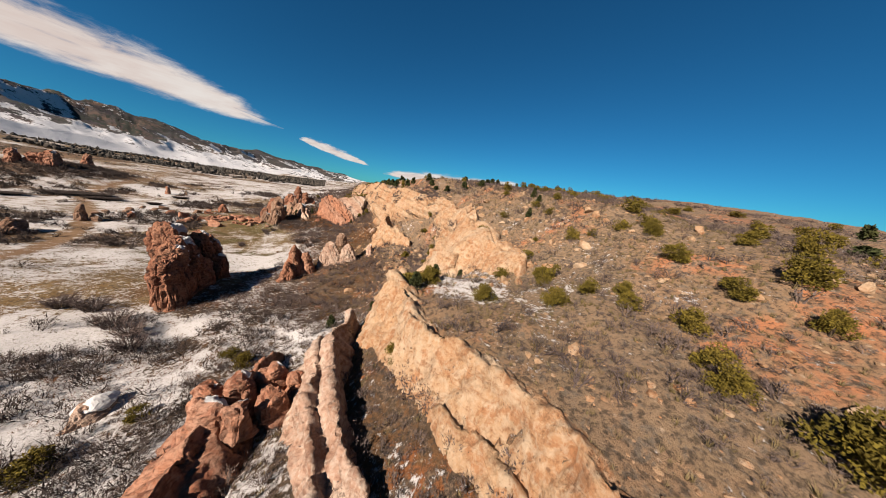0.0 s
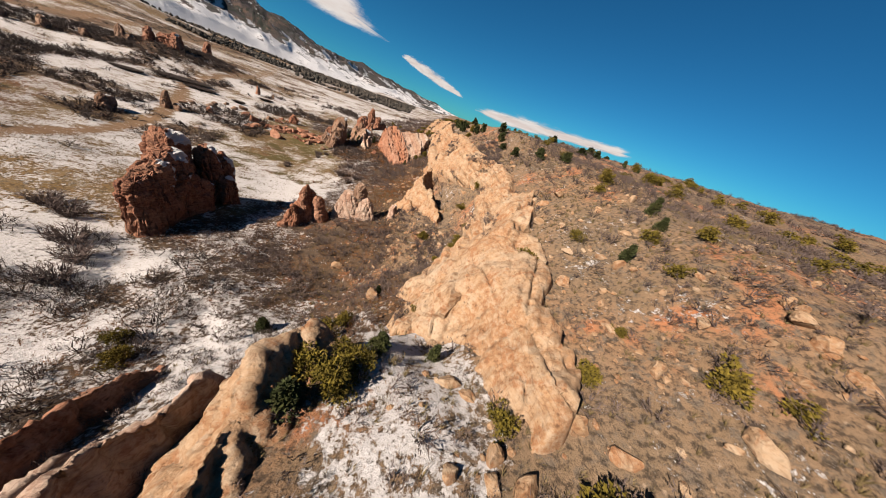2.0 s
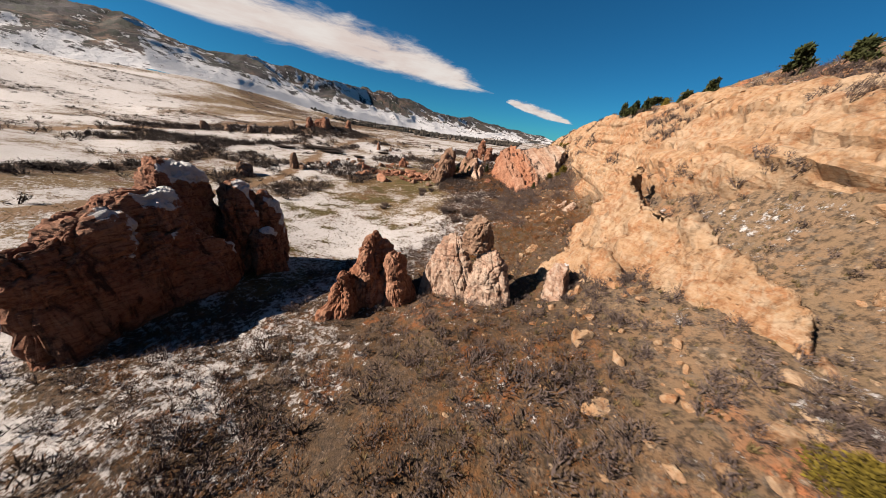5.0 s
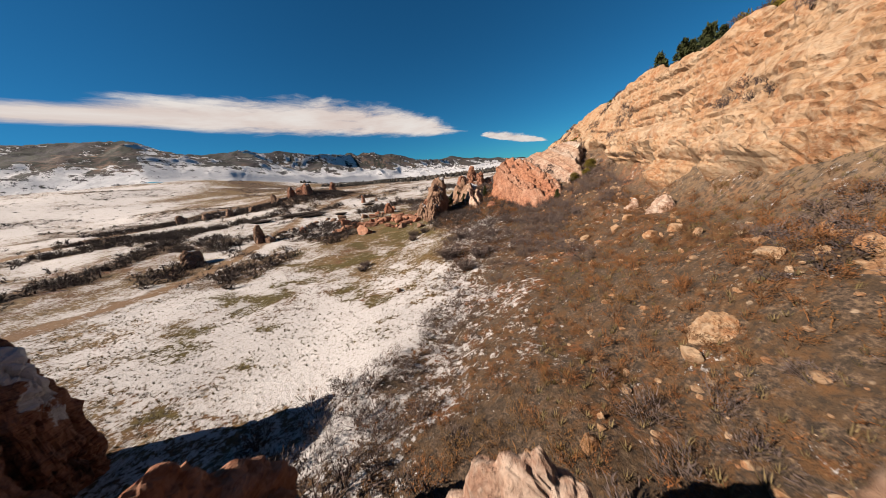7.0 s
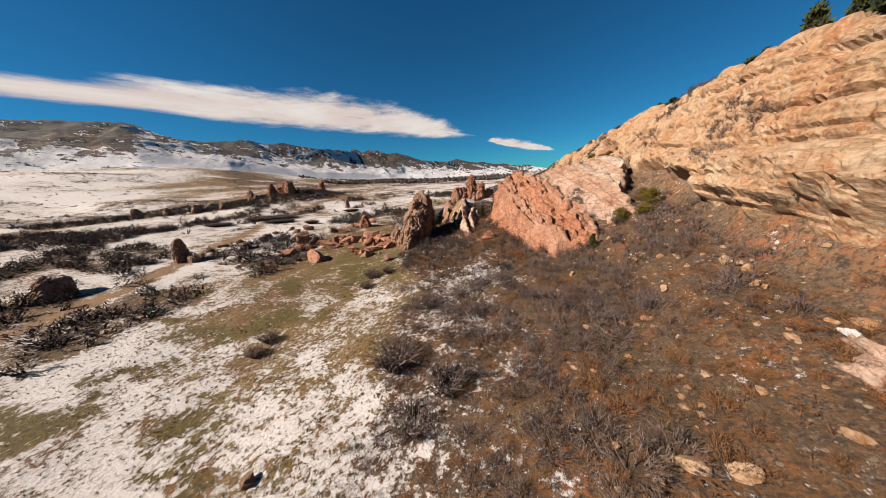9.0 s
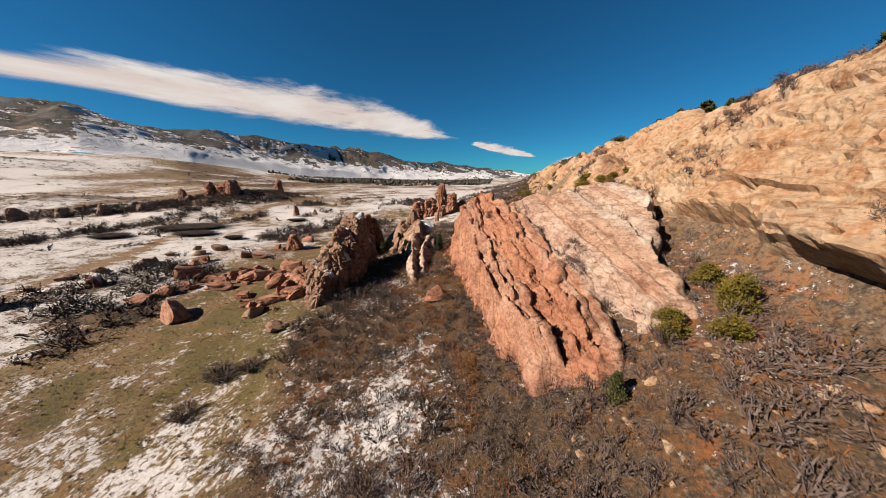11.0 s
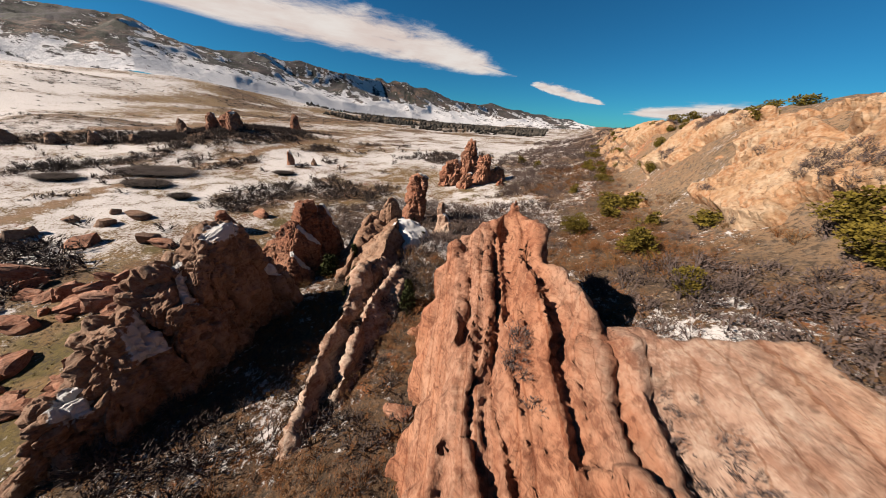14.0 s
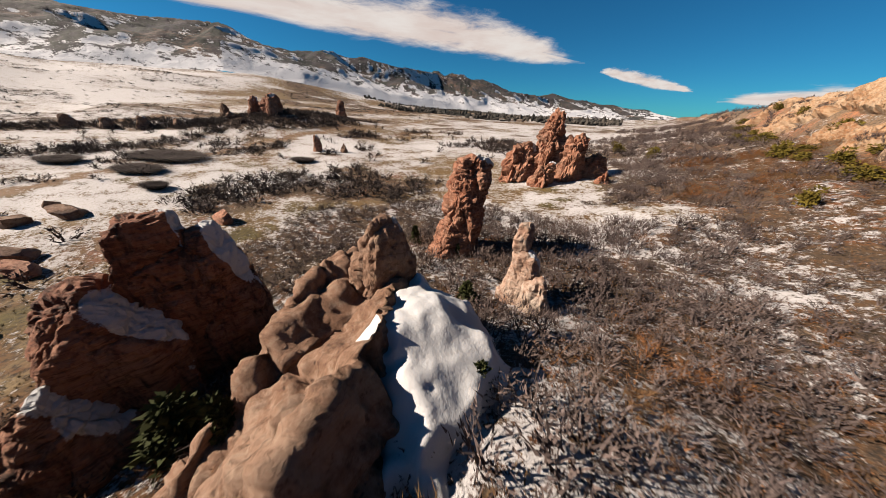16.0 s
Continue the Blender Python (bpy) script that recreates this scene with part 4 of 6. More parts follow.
# the group in the hollow
rock("big_red_rock", "huge dark red sandstone rock with snow on its ledges", [
    lobe(-38.6, 70.2, 25.6, 4.0, 5.2, 7, 14, (-0.6, 0.4), 0.62, 0.42, 6), lobe(-35.9, 66.0, 23.7, 4.3, 4.4, 7, 10, (-0.6, 0.4), 0.56, 0.30, 6),
    lobe(-36.4, 75.2, 22.8, 3.6, 4.2, 8, -10, (0.2, 0.2), 0.62, 0.42, 6), lobe(-34.3, 62.2, 22.0, 3.1, 3.9, 7, -10, (-0.4, 0.3), 0.52, 0.22, 6),
    lobe(-33.1, 67.6, 19.8, 2.5, 5.4, 8, 3, (-0.3, 0), 0.50, 0.16, 6), lobe(-33.3, 59.3, 21.0, 1.9, 2.7, 8, -12, (-0.2, -0.4), 0.52, 0.12, 6),
    lobe(-34.6, 77.8, 21.7, 2.2, 2.2, 8, -20, (-0.3, 0.2), 0.64, 0.40, 6), lobe(-32.2, 75.4, 17.4, 1.8, 2.3, 8, 10, (0, 0), 0.62, 0.30, 5)],
    M_SHADED_RED, 151, 0.6, (0.5, 0.1, 0.85), 0.12, 0.3, drift=0.10)
rock("red_cone", "red sandstone cone with hollows in its side", [
    lobe(-16.0, 76.8, 20.3, 3.6, 4.8, 9, 12, (-0.2, 0.6), 0.72, 0.74, 6), lobe(-17.4, 72.2, 17.0, 2.6, 3.4, 9, 10, (0.4, 1.0), 0.7, 0.66, 6), lobe(-12.9, 77.4, 18.4, 2.6, 3.0, 9, 30, (-0.6, 0), 0.7, 0.62, 5)],
    M_HOG, 157, 0.5, (0.6, 0, 0.7), 0.15, 0.4)
rock("snowy_slab", "pale slab with a snow cap in the oak thicket", [lobe(-25.6, 32.4, 13.2, 2.0, 3.0, 9.5, 30, (0, 0), 0.7, 0.5, 4)], M_PINK, 161, 0.35)
rock("snow_patch", "snow cap on the slab in the thicket", [lobe(-25.2, 32.8, 13.6, 1.5, 2.2, 12.0, 30, (0, 0), 0.95, 0.5, 4)], M_SNOW, 162, 0.1, (0, 0, 1), 0.0, category="snow")
rock("pink_slab", "pinkish leaning sandstone slab that carries a boulder", [
    lobe(-6.6, 79.0, 21.6, 4.2, 2.3, 10, 20, (-0.9, 0.6), 0.66, 0.62, 6), lobe(-1.6, 77.2, 21.8, 3.9, 2.2, 10, 20, (-1.6, 0.6), 0.66, 0.55, 6), lobe(-10.0, 79.8, 17.8, 1.3, 1.4, 10, 10, (0, 0), 0.7, 0.5, 4)],
    M_PINK, 163, 0.4, (0.9, 0, 0.45), 0.22)
rock("balanced_boulder", "grey brown boulder lying on the pinkish slab", [
    lobe(-4.5, 77.9, 24.8, 1.7, 1.5, 20.6, 20, (0, 0), 0.75, 0.25, 5)], M_DARK, 167, 0.35, (0.3, 0, 0.9), 0.08)
rock("grey_slab", "pale grey pink sandstone slab beside the thicket", [
    lobe(4.2, 78.6, 21.6, 1.7, 3.0, 13, -10, (-0.9, 0), 0.6, 0.5, 5), lobe(6.2, 74.0, 20.0, 1.2, 2.2, 14, -10, (-0.7, 0), 0.6, 0.5, 5)], M_PINK, 173, 0.4, (0.9, 0, 0.45), 0.2)
rock("flat_slab", "pinkish slab lying on the talus below the cliff", [
    lobe(3.2, 119.5, 19.9, 2.6, 7.6, 13.5, 12, (0.9, 0), 0.7, 0.7, 6), lobe(5.2, 113.8, 20.7, 2.4, 5.6, 14, 8, (0.5, 0), 0.7, 0.7, 6)], M_PINK, 179, 0.45, (0.8, 0, 0.6), 0.25)

# the hogback that the camera skims
def build_hogback():
    """Beds that dip towards the meadow, cut off steeply on the other sides: red below, cream above."""
    outline = [(-23.9, 177.4), (-22.4, 175.3), (-20.2, 170), (-17.9, 163.6), (-15.6, 157), (-11.8, 149), (-9.0, 144.5), (-5.5, 143.6), (-3.9, 145), (-5.0, 150.5), (-3.2, 150.8), (-1.6, 147.0), (0.4, 147.6), (0.5, 153.5), (1.6, 160), (-1.0, 166.8), (-5.5, 167.6), (-8.0, 168.6), (-9.7, 170.4), (-14.3, 171.6), (-16.6, 175.2), (-19.2, 179.6), (-20.0, 181.0), (-20.8, 179.4), (-22.3, 178.3)]
    cell = 0.15
    gx, gy = np.arange(-30, 8, cell), np.arange(139, 188, cell)
    X, Y = np.meshgrid(gx, gy)
    x, y = X.ravel(), Y.ravel()
    wx, wy = 0.45 * fbm(xy0(x, y, 0.4), 3, 195), 0.45 * fbm(xy0(x, y, 0.4, 5.0), 3, 196)
    d = inside_by(x + wx, y + wy, outline)
    s = 0.93 * x + 0.37 * y + 0.5 * fbm(xy0(x, y, 0.15), 3, 192)
    z = 24.8 + 0.456 * (x + 6.8) + 0.448 * (y - 157.7)
    z = np.minimum(z, 30.9 + 0.05 * (y - 165))
    one = np.zeros_like(s)
    run = -0.37 * x + 0.93 * y
    run2 = run + 0.8 * fbm(xy0(x, y, 0.3), 3, 191)
    red = step(52, 49.5, s)
    ribs = 1.15 * bed_steps(s, run2, 1.7, 26.0, 193) + 0.75 * bed_steps(s, run2, 0.8, 9.0, 194) + 0.30 * bed_steps(s, run2, 0.36, 4.0, 197)
    slabs = 0.55 * bed_steps(s, run2, 2.6, 60.0, 193, False) + 0.24 * bed_steps(s, run2, 0.9, 30.0, 194, False) + 0.13 * bed_steps(s, run2, 0.34, 12.0, 197, False)
    beds = red * ribs + (1 - red) * slabs
    groove = -1.1 * np.exp(-(((s - 51.2 - 0.5 * np.sin(run * 0.3)) / 0.55) ** 2)) * step(-0.3, 0.2, vnoise(np.stack([run * 0.14, one, one], 1), 200)) - 0.7 * np.exp(-(((s - 57.5) / 0.16) ** 2)) - 0.5 * np.exp(-(((s - 61.0 - 0.3 * np.sin(run * 0.4)) / 0.12) ** 2)) - 0.8 * np.exp(-(((s - 47.0) / 0.3) ** 2))
    teeth = 0.9 * np.exp(-(((s - 49.0) / 0.7) ** 2)) * step(-0.1, 0.25, vnoise(np.stack([run * 0.38, one, one], 1), 198))
    holes = -0.55 * step(0.42, 0.52, vnoise(np.stack([s * 0.9, run * 0.26, one], 1), 199)) * step(52, 49, s)
    gap, block = cells(np.stack([s * 0.30, run * 0.10, one], 1), 203)
    z = z + (beds + groove + teeth + holes - (0.15 + 0.45 * red) * np.exp(-gap * 22) + (0.2 + 0.3 * red) * (block - 0.5)) * step(-0.5, 1.0, d)
    z = z + (0.08 + 0.10 * red) * fbm(np.stack([x, y, z], 1) * 0.9, 3, 204) + 0.05 * fbm(np.stack([x, y, z], 1) * 3.0, 3, 208)
    drop = np.clip(-d, 0, None)
    z = z - drop * np.where(y < 150, 1.6, 3.4) * (1 + 0.3 * fbm(xy0(x, y, 0.5), 2, 205))
    base = land(x, y) - 1.5
    keep_v = z > base
    z = np.maximum(z, base)
    Z = z.reshape(X.shape)
    gz = np.gradient(Z, cell)
    n = np.stack([-gz[1].ravel(), -gz[0].ravel(), np.ones(x.size)], 1)
    n /= np.linalg.norm(n, axis=1)[:, None]
    p = np.stack([x, y, z], 1)
    side = 1 - n[:, 2]
    p = p + n * (side * (0.55 * fbm(p * 0.7, 3, 206) + 0.3 * np.tanh(2 * vnoise(np.stack([s * 1.2, z * 0.3, one], 1), 207))))[:, None]
    ok = keep_v.reshape(X.shape)
    keep = (ok[:-1, :-1] | ok[1:, :-1] | ok[:-1, 1:] | ok[1:, 1:]).ravel()
    f = grid_faces(len(gy), len(gx))[keep]
    soil = (d > 0.4) & ((np.abs(s - 51.2) < 0.5) | ((np.abs(s - 51.4) < 1.3) & (y < 159)) | (np.abs(s - 57.5) < 0.3) | (np.abs(s - 61.2) < 0.35) | (np.abs(s - 47.0) < 0.3))
    LEDGES.append(p[soil & (vnoise(np.stack([run * 0.3, s, one], 1), 209) > 0.25)])
    origin = np.array([-11.0, 162.0, base.min()])
    strike = s[f[:, 0]]
    split_field("hogback", "striped red and cream sandstone hogback of tilted beds", p, f, origin,
                [("red_flank", strike < 51), ("pink_rib", (strike >= 51) & (strike < 57.5)), ("cream_slab", strike >= 57.5)], M_HOG)


build_hogback()
ridges("grey_fin", "ribbed grey pink sandstone fin in the gully", [
    ([(165.5, -29.4, 15.0), (169.4, -31.4, 16.5), (172.5, -33.2, 16.9), (175.2, -34.6, 17.6), (178.3, -35.7, 19.2), (181.0, -35.4, 19.4), (183.0, -34.4, 18.8)], 2.2, 1.3, (1.2, 2.2)),
    ([(169.0, -28.8, 15.0), (173.0, -30.6, 16.6), (177.0, -32.4, 18.1), (180.0, -32.8, 18.4), (183.0, -33.0, 18.8)], 2.0, 0.9, (1.4, 2.0))],
    (-43, -23, 160, 190), 0.16, M_PINK, 197, 0.45, (0.85, 0.2, 0.5), 0.28, 0.35)
rock("brown_fin", "big rounded brown sandstone fin above fallen blocks", [
    lobe(-45.8, 169.6, 24.8, 3.4, 4.6, 8, -8, (1.2, 0.2), 0.66, 0.26, 6), lobe(-45.2, 165.0, 23.0, 3.9, 5.0, 7, -6, (1.2, 1.6), 0.68, 0.34, 6),
    lobe(-44.4, 160.8, 20.2, 4.0, 4.8, 7, -4, (0.8, 2.2), 0.68, 0.38, 6), lobe(-43.4, 157.4, 16.4, 3.0, 3.4, 8, 0, (0.3, 1.8), 0.7, 0.42, 6), lobe(-45.6, 173.6, 20.8, 2.6, 3.2, 8, -8, (0.6, 0), 0.62, 0.35, 6), lobe(-49.2, 163.5, 17.0, 2.4, 4.0, 8, 0, (0, 0.6), 0.66, 0.4, 6)],
    M_DARK, 199, 0.8, (0.7, 0.1, 0.7), 0.02, 0.6)
rock("tower_rock", "dark red sandstone tower with snow on its back", [
    lobe(-52.4, 185.2, 22.8, 3.2, 3.4, 9, 10, (0.6, 0.1), 0.62, 0.3, 6), lobe(-50.8, 187.2, 21.6, 2.4, 2.4, 9, 0, (0.1, 0), 0.64, 0.25, 6), lobe(-51.6, 181.6, 20.2, 3.4, 3.6, 9, 0, (0.5, 0.8), 0.64, 0.36, 6),
    lobe(-48.8, 179.0, 17.2, 2.8, 2.8, 9, 20, (-0.4, 0.8), 0.64, 0.42, 6), lobe(-55.0, 181.0, 16.8, 2.8, 3.6, 9, 0, (0.4, 0.6), 0.64, 0.42, 5)], M_SHADED_RED, 211, 0.4, (0.4, 0, 0.85), 0.14, drift=0.16)
rock("back_rock", "low red rock behind the dark tower", [lobe(-77.7, 184.4, 16.0, 2.6, 2.4, 9, 20, (0.4, 0), 0.68, 0.5, 5)], M_RED, 217, 0.5)
ridges("knob_rock", "fluted orange brown sandstone ridge with snow down its shaded side", [
    ([(177.0, -33.6, 16.4), (180.0, -33.9, 18.4), (182.0, -34.5, 19.6), (185.0, -36.3, 20.9), (188.4, -37.5, 21.4), (190.5, -39.5, 21.2), (193.5, -41.4, 19.8)], 0.78, 1.3, (1.6, 2.2)),
    ([(183.0, -41.6, 17.0), (187.0, -42.6, 19.4), (190.0, -43.4, 20.8), (192.0, -43.6, 20.6)], 1.1, 0.9, (1.2, 2.0))],
    (-54, -26, 170, 200), 0.16, M_DARK, 223, 0.35, (0.4, 0.1, 0.85), 0.10, 0.6)
rock("knob", "brown conglomerate knob on top of the fluted ridge", [
    lobe(-41.4, 192.0, 23.4, 1.9, 1.75, 12, 10, (0.1, 0), 0.68, 0.12, 6)], M_DARK, 224, 0.35, (0.4, 0.1, 0.85), 0.08, 0.3, drift=0.0)


def build_drift():
    """A bank of snow that slopes from the knob's shaded shoulder to the brush below."""
    outline = [(-37.6, 188.2), (-39.6, 190.6), (-39.8, 193.0), (-36.6, 193.4), (-34.0, 191.8), (-33.0, 189.2), (-33.2, 186.4), (-34.6, 186.8)]
    gx, gy = np.arange(-44, -31, 0.14), np.arange(184, 197, 0.14)
    X, Y = np.meshgrid(gx, gy)
    x, y = X.ravel(), Y.ravel()
    d = inside_by(x + 0.9 * fbm(xy0(x, y, 0.6), 3, 225), y + 0.9 * fbm(xy0(x, y, 0.6, 3.0), 3, 226), outline)
    z = 20.8 - 0.45 * np.clip(x + 37.2, 0, None) + 0.25 * np.clip(x + 37.8, None, 0) + 0.22 * fbm(xy0(x, y, 0.4), 3, 227) + 0.05 * fbm(xy0(x, y, 1.8), 3, 228) - 0.9 * np.clip(0.9 - d, 0, None) ** 1.3
    base = land(x, y)
    ok = (z > base - 0.4).reshape(X.shape)
    keep = (ok[:-1, :-1] & ok[1:, :-1] & ok[:-1, 1:] & ok[1:, 1:]).ravel()
    f = grid_faces(len(gy), len(gx))[keep]
    used = np.unique(f)
    back = np.zeros(len(z), np.int32)
    back[used] = np.arange(len(used))
    origin = np.array([-37.4, 190.6, 14.0])
    ob = new("snow_bank", mesh_of("snow_bank", np.stack([x, y, z], 1)[used] - origin, back[f], M_SNOW))
    ob.location = origin
    tagged(ob, "smooth snow bank on the shaded side of the fluted ridge", "snow")


build_drift()
rock("spire", "tall red sandstone spire with a bulging head", [
    lobe(-47.2, 208.3, 22.6, 2.3, 2.2, 9, 10, (0.4, 0), 0.72, 0.12, 6), lobe(-46.6, 208.3, 24.1, 2.2, 2.0, 18.8, 10, (0.4, 0), 0.78, 0.08, 6), lobe(-48.0, 207.2, 17.5, 3.0, 2.9, 8, 10, (0.4, 0), 0.72, 0.4, 6)], M_RED, 227, 0.55, (0.3, 0, 0.9), 0.2)
rock("small_spire", "pale red sandstone pinnacle with a tiny head", [
    lobe(-37.4, 202.4, 18.9, 1.9, 1.8, 11, 0, (0, 0), 0.74, 0.5, 5), lobe(-37.8, 202.7, 20.9, 0.65, 0.65, 17.5, 0, (0, 0), 0.85, 0.2, 4), lobe(-35.6, 201.4, 17.6, 1.5, 1.6, 11, 0, (0, 0), 0.74, 0.5, 4)], M_PINK, 229, 0.4, (0.5, 0, 0.8), 0.12)
rock("jagged_peak", "jagged red sandstone peak rising from the thicket", [
    lobe(-52.5, 250.5, 29.0, 4.4, 4.6, 9, 20, (1.2, 0), 0.66, 0.5, 6), lobe(-58.0, 247.0, 22.5, 4.2, 5.0, 9, 20, (1.4, 0), 0.66, 0.5, 5), lobe(-47.0, 251.0, 24.0, 4.0, 4.8, 10, 20, (0.5, 0), 0.66, 0.45, 5),
    lobe(-42.5, 254.0, 20.5, 3.0, 4.0, 10, 20, (0, 0), 0.66, 0.4, 5), lobe(-50.5, 243.5, 19.5, 3.0, 3.4, 9, 0, (0.5, 0), 0.66, 0.55, 5), lobe(-39.0, 247.5, 18.0, 1.3, 1.3, 12, 0, (0, 0), 0.7, 0.4, 4)], M_RED, 233, 1.1, (0.75, 0, 0.6), 0.35, 0.4)

# rocks of the meadow
rock("meadow_rock", "dark red sandstone rock on the snowy meadow", [lobe(-105.5, 118, 14.4, 2.8, 3.0, 8, 10, (0.5, 0), 0.7, 0.3, 5), lobe(-103.6, 117, 12.2, 1.8, 2.0, 8, 0, (0, 0), 0.7, 0.4, 4)], M_DARK, 241, 0.6)
rock("meadow_rock", "narrow red sandstone rock on the snowy meadow", [lobe(-104.5, 138.7, 16.4, 1.7, 1.7, 8, 0, (0.2, 0), 0.7, 0.25, 5), lobe(-101.2, 139.5, 13.2, 2.3, 1.6, 8, 0, (0, 0), 0.7, 0.3, 4)], M_DARK, 251, 0.6)
rock("meadow_rock", "low red sandstone rock on the snowy meadow", [lobe(-97.5, 152.0, 13.0, 2.4, 1.8, 8, 0, (0, 0), 0.7, 0.4, 4)], M_RED, 257, 0.6)
rock("standing_stone", "small red standing stone beside the dirt track", [lobe(-131.4, 236.4, 19.0, 1.6, 1.5, 9, 0, (0, 0), 0.75, 0.2, 4)], M_RED, 263, 0.4)
rock("standing_stone", "small dark standing stone beside the dirt track", [lobe(-124.6, 243.0, 16.2, 1.3, 1.3, 9, 0, (0, 0), 0.75, 0.35, 4)], M_DARK, 269, 0.4)
rock("castle_rock", "broad red rock standing on the dark knoll", [lobe(-200.5, 251.5, 32.8, 5.2, 5.0, 14, 0, (0, 0), 0.65, 0.3, 5), lobe(-209, 252, 30.0, 4.6, 4, 14, 0, (0, 0), 0.65, 0.3, 5), lobe(-216, 249, 31.0, 3.8, 4, 14, 0, (0, 0), 0.65, 0.25, 5)], M_RED, 271, 1.2)
rock("castle_rock", "leaning dark red rock on the knoll", [lobe(-221.5, 236.0, 27.6, 3.6, 3, 14, 0, (-0.8, 0), 0.65, 0.4, 5), lobe(-216.5, 236.0, 24.5, 4.5, 4, 14, 0, (0, 0), 0.65, 0.5, 5)], M_DARK, 277, 1.0)
rock("castle_rock", "lone red rock at the edge of the knoll", [lobe(-221.4, 306.1, 32.0, 3.8, 3.8, 14, 0, (-0.4, 0), 0.65, 0.4, 5)], M_RED, 281, 1.0)
for k in range(4):
    rock("low_rock", "low brown rock at the edge of the dark scrub", [lobe(-222 - 9 * k, 215 - 11 * k, 20.0 + k % 2, 4.0, 3.0, 12, 30 * k, (0, 0), 0.65, 0.4, 4)], M_DARK, 283 + k, 0.8, group="low rocks of the valley")


# ---- loose blocks and stones ----
rng = np.random.default_rng(7)


def stone_mesh(name, seed, level, material, flat=0.7, square=0.7, rough=0.22):
    v, f = ball(level)
    p = np.sign(v) * np.abs(v) ** square
    d = rough * fbm(v * 1.6, 3, seed) + 0.10 * fbm(v * 5.0, 2, seed + 4)
    r = np.random.default_rng(seed)
    for _ in range(9):
        n = r.normal(size=3)
        n /= np.linalg.norm(n)
        over = np.clip(p @ n - r.uniform(0.45, 0.8), 0, None)
        p = p - over[:, None] * n * 0.92
    p = p * (1 + 0.55 * d)[:, None] * (1.0, r.uniform(1.0, 1.5), flat)
    return mesh_of(name, p, f, material, smooth=False)


STONES = {
    "red": [stone_mesh("block", 301 + k, 3, M_RED, 0.65 + 0.1 * k, 0.6) for k in range(4)],
    "cream": [stone_mesh("boulder", 321 + k, 3, M_CREAM, 0.8 + 0.08 * k, 0.7) for k in range(4)],
    "dark": [stone_mesh("boulder", 341 + k, 3, M_DARK, 0.75, 0.75) for k in range(3)],
}


def boulder(name, label, kind, x, y, size, k=0, group="", sink=0.35, z=None):
    ob = new(name, STONES[kind][k % len(STONES[kind])])
    g = land_at(x, y) if z is None else z
    ob.matrix_basis = Matrix.LocRotScale((x, y, g + size * (0.6 - sink)), Euler((0.25 * math.sin(k * 2.1), 0.3 * math.cos(k * 1.7), k * 2.4)), (size, size, size))
    return tagged(ob, label, "rock", group)


# blocks fallen below the brown fin
for k in range(70):
    bx, by = -50 - 13 * rng.random() ** 1.4, 154 + 20 * rng.random()
    boulder("fallen_block", "fallen red sandstone block heaped below the fin", "red", bx, by, 0.45 + 1.1 * rng.random() ** 2.0, k, "fallen blocks")
for k in range(46):
    u, w = rng.random(), rng.normal()
    bx, by = -57 - 24 * u + 1.5 * w, 165 + 4 * math.sin(5 * u) + 5.0 * rng.normal() * (0.4 + 0.6 * u) - 3 * u
    boulder("fallen_block", "fallen red sandstone block on the grass", "red", bx, by, 0.7 + 1.5 * rng.random() ** 1.8, k, "fallen blocks")
boulder("fallen_block", "large flat red sandstone block on the grass", "red", -66.0, 149.0, 2.6, 2, "fallen blocks")
boulder("fallen_block", "large red sandstone block on the grass", "red", -84.5, 161.5, 2.4, 5, "fallen blocks")
boulder("fallen_block", "pointed brown sandstone block beside snow", "dark", -44.0, 149.6, 1.3, 3, "fallen blocks")
boulder("fallen_block", "brown sandstone block on the grass", "dark", -52.8, 152.4, 1.7, 4, "fallen blocks")
boulder("round_boulder", "round red boulder at the foot of the hogback", "red", -22.8, 158.6, 1.4, 9)
boulder("round_boulder", "pale boulder in the gully thicket", "red", -23.6, 169.8, 0.9, 10)
boulder("wedged_boulder", "pinkish boulder wedged beside the hogback", "red", -25.2, 176.0, 1.2, 12)
rock("orange_boulder", "bright orange sandstone boulder in the thicket", [lobe(0.5, 91.2, 18.2, 1.15, 1.2, 15.4, 25, (0, 0), 0.7, 0.3, 6)], M_CREAM, 431, 0.22, (0.3, 0, 0.9), 0.1)
boulder("meadow_stone", "small pointed stone on the snowy grass", "dark", -28.8, 108.2, 0.55, 2, sink=0.1)
boulder("meadow_stone", "pale boulder in the oak thicket", "cream", 7.2, 46.6, 1.1, 3)
boulder("meadow_stone", "pale stone in the oak thicket", "cream", -1.3, 58.4, 0.9, 6)
for k in range(14):
    boulder("meadow_rock", "low red rock half hidden by meadow scrub", "dark" if k % 3 else "red", -78 - 34 * rng.random(), 150 + 45 * rng.random(), 0.9 + 1.4 * rng.random(), k + 3, "meadow rocks")
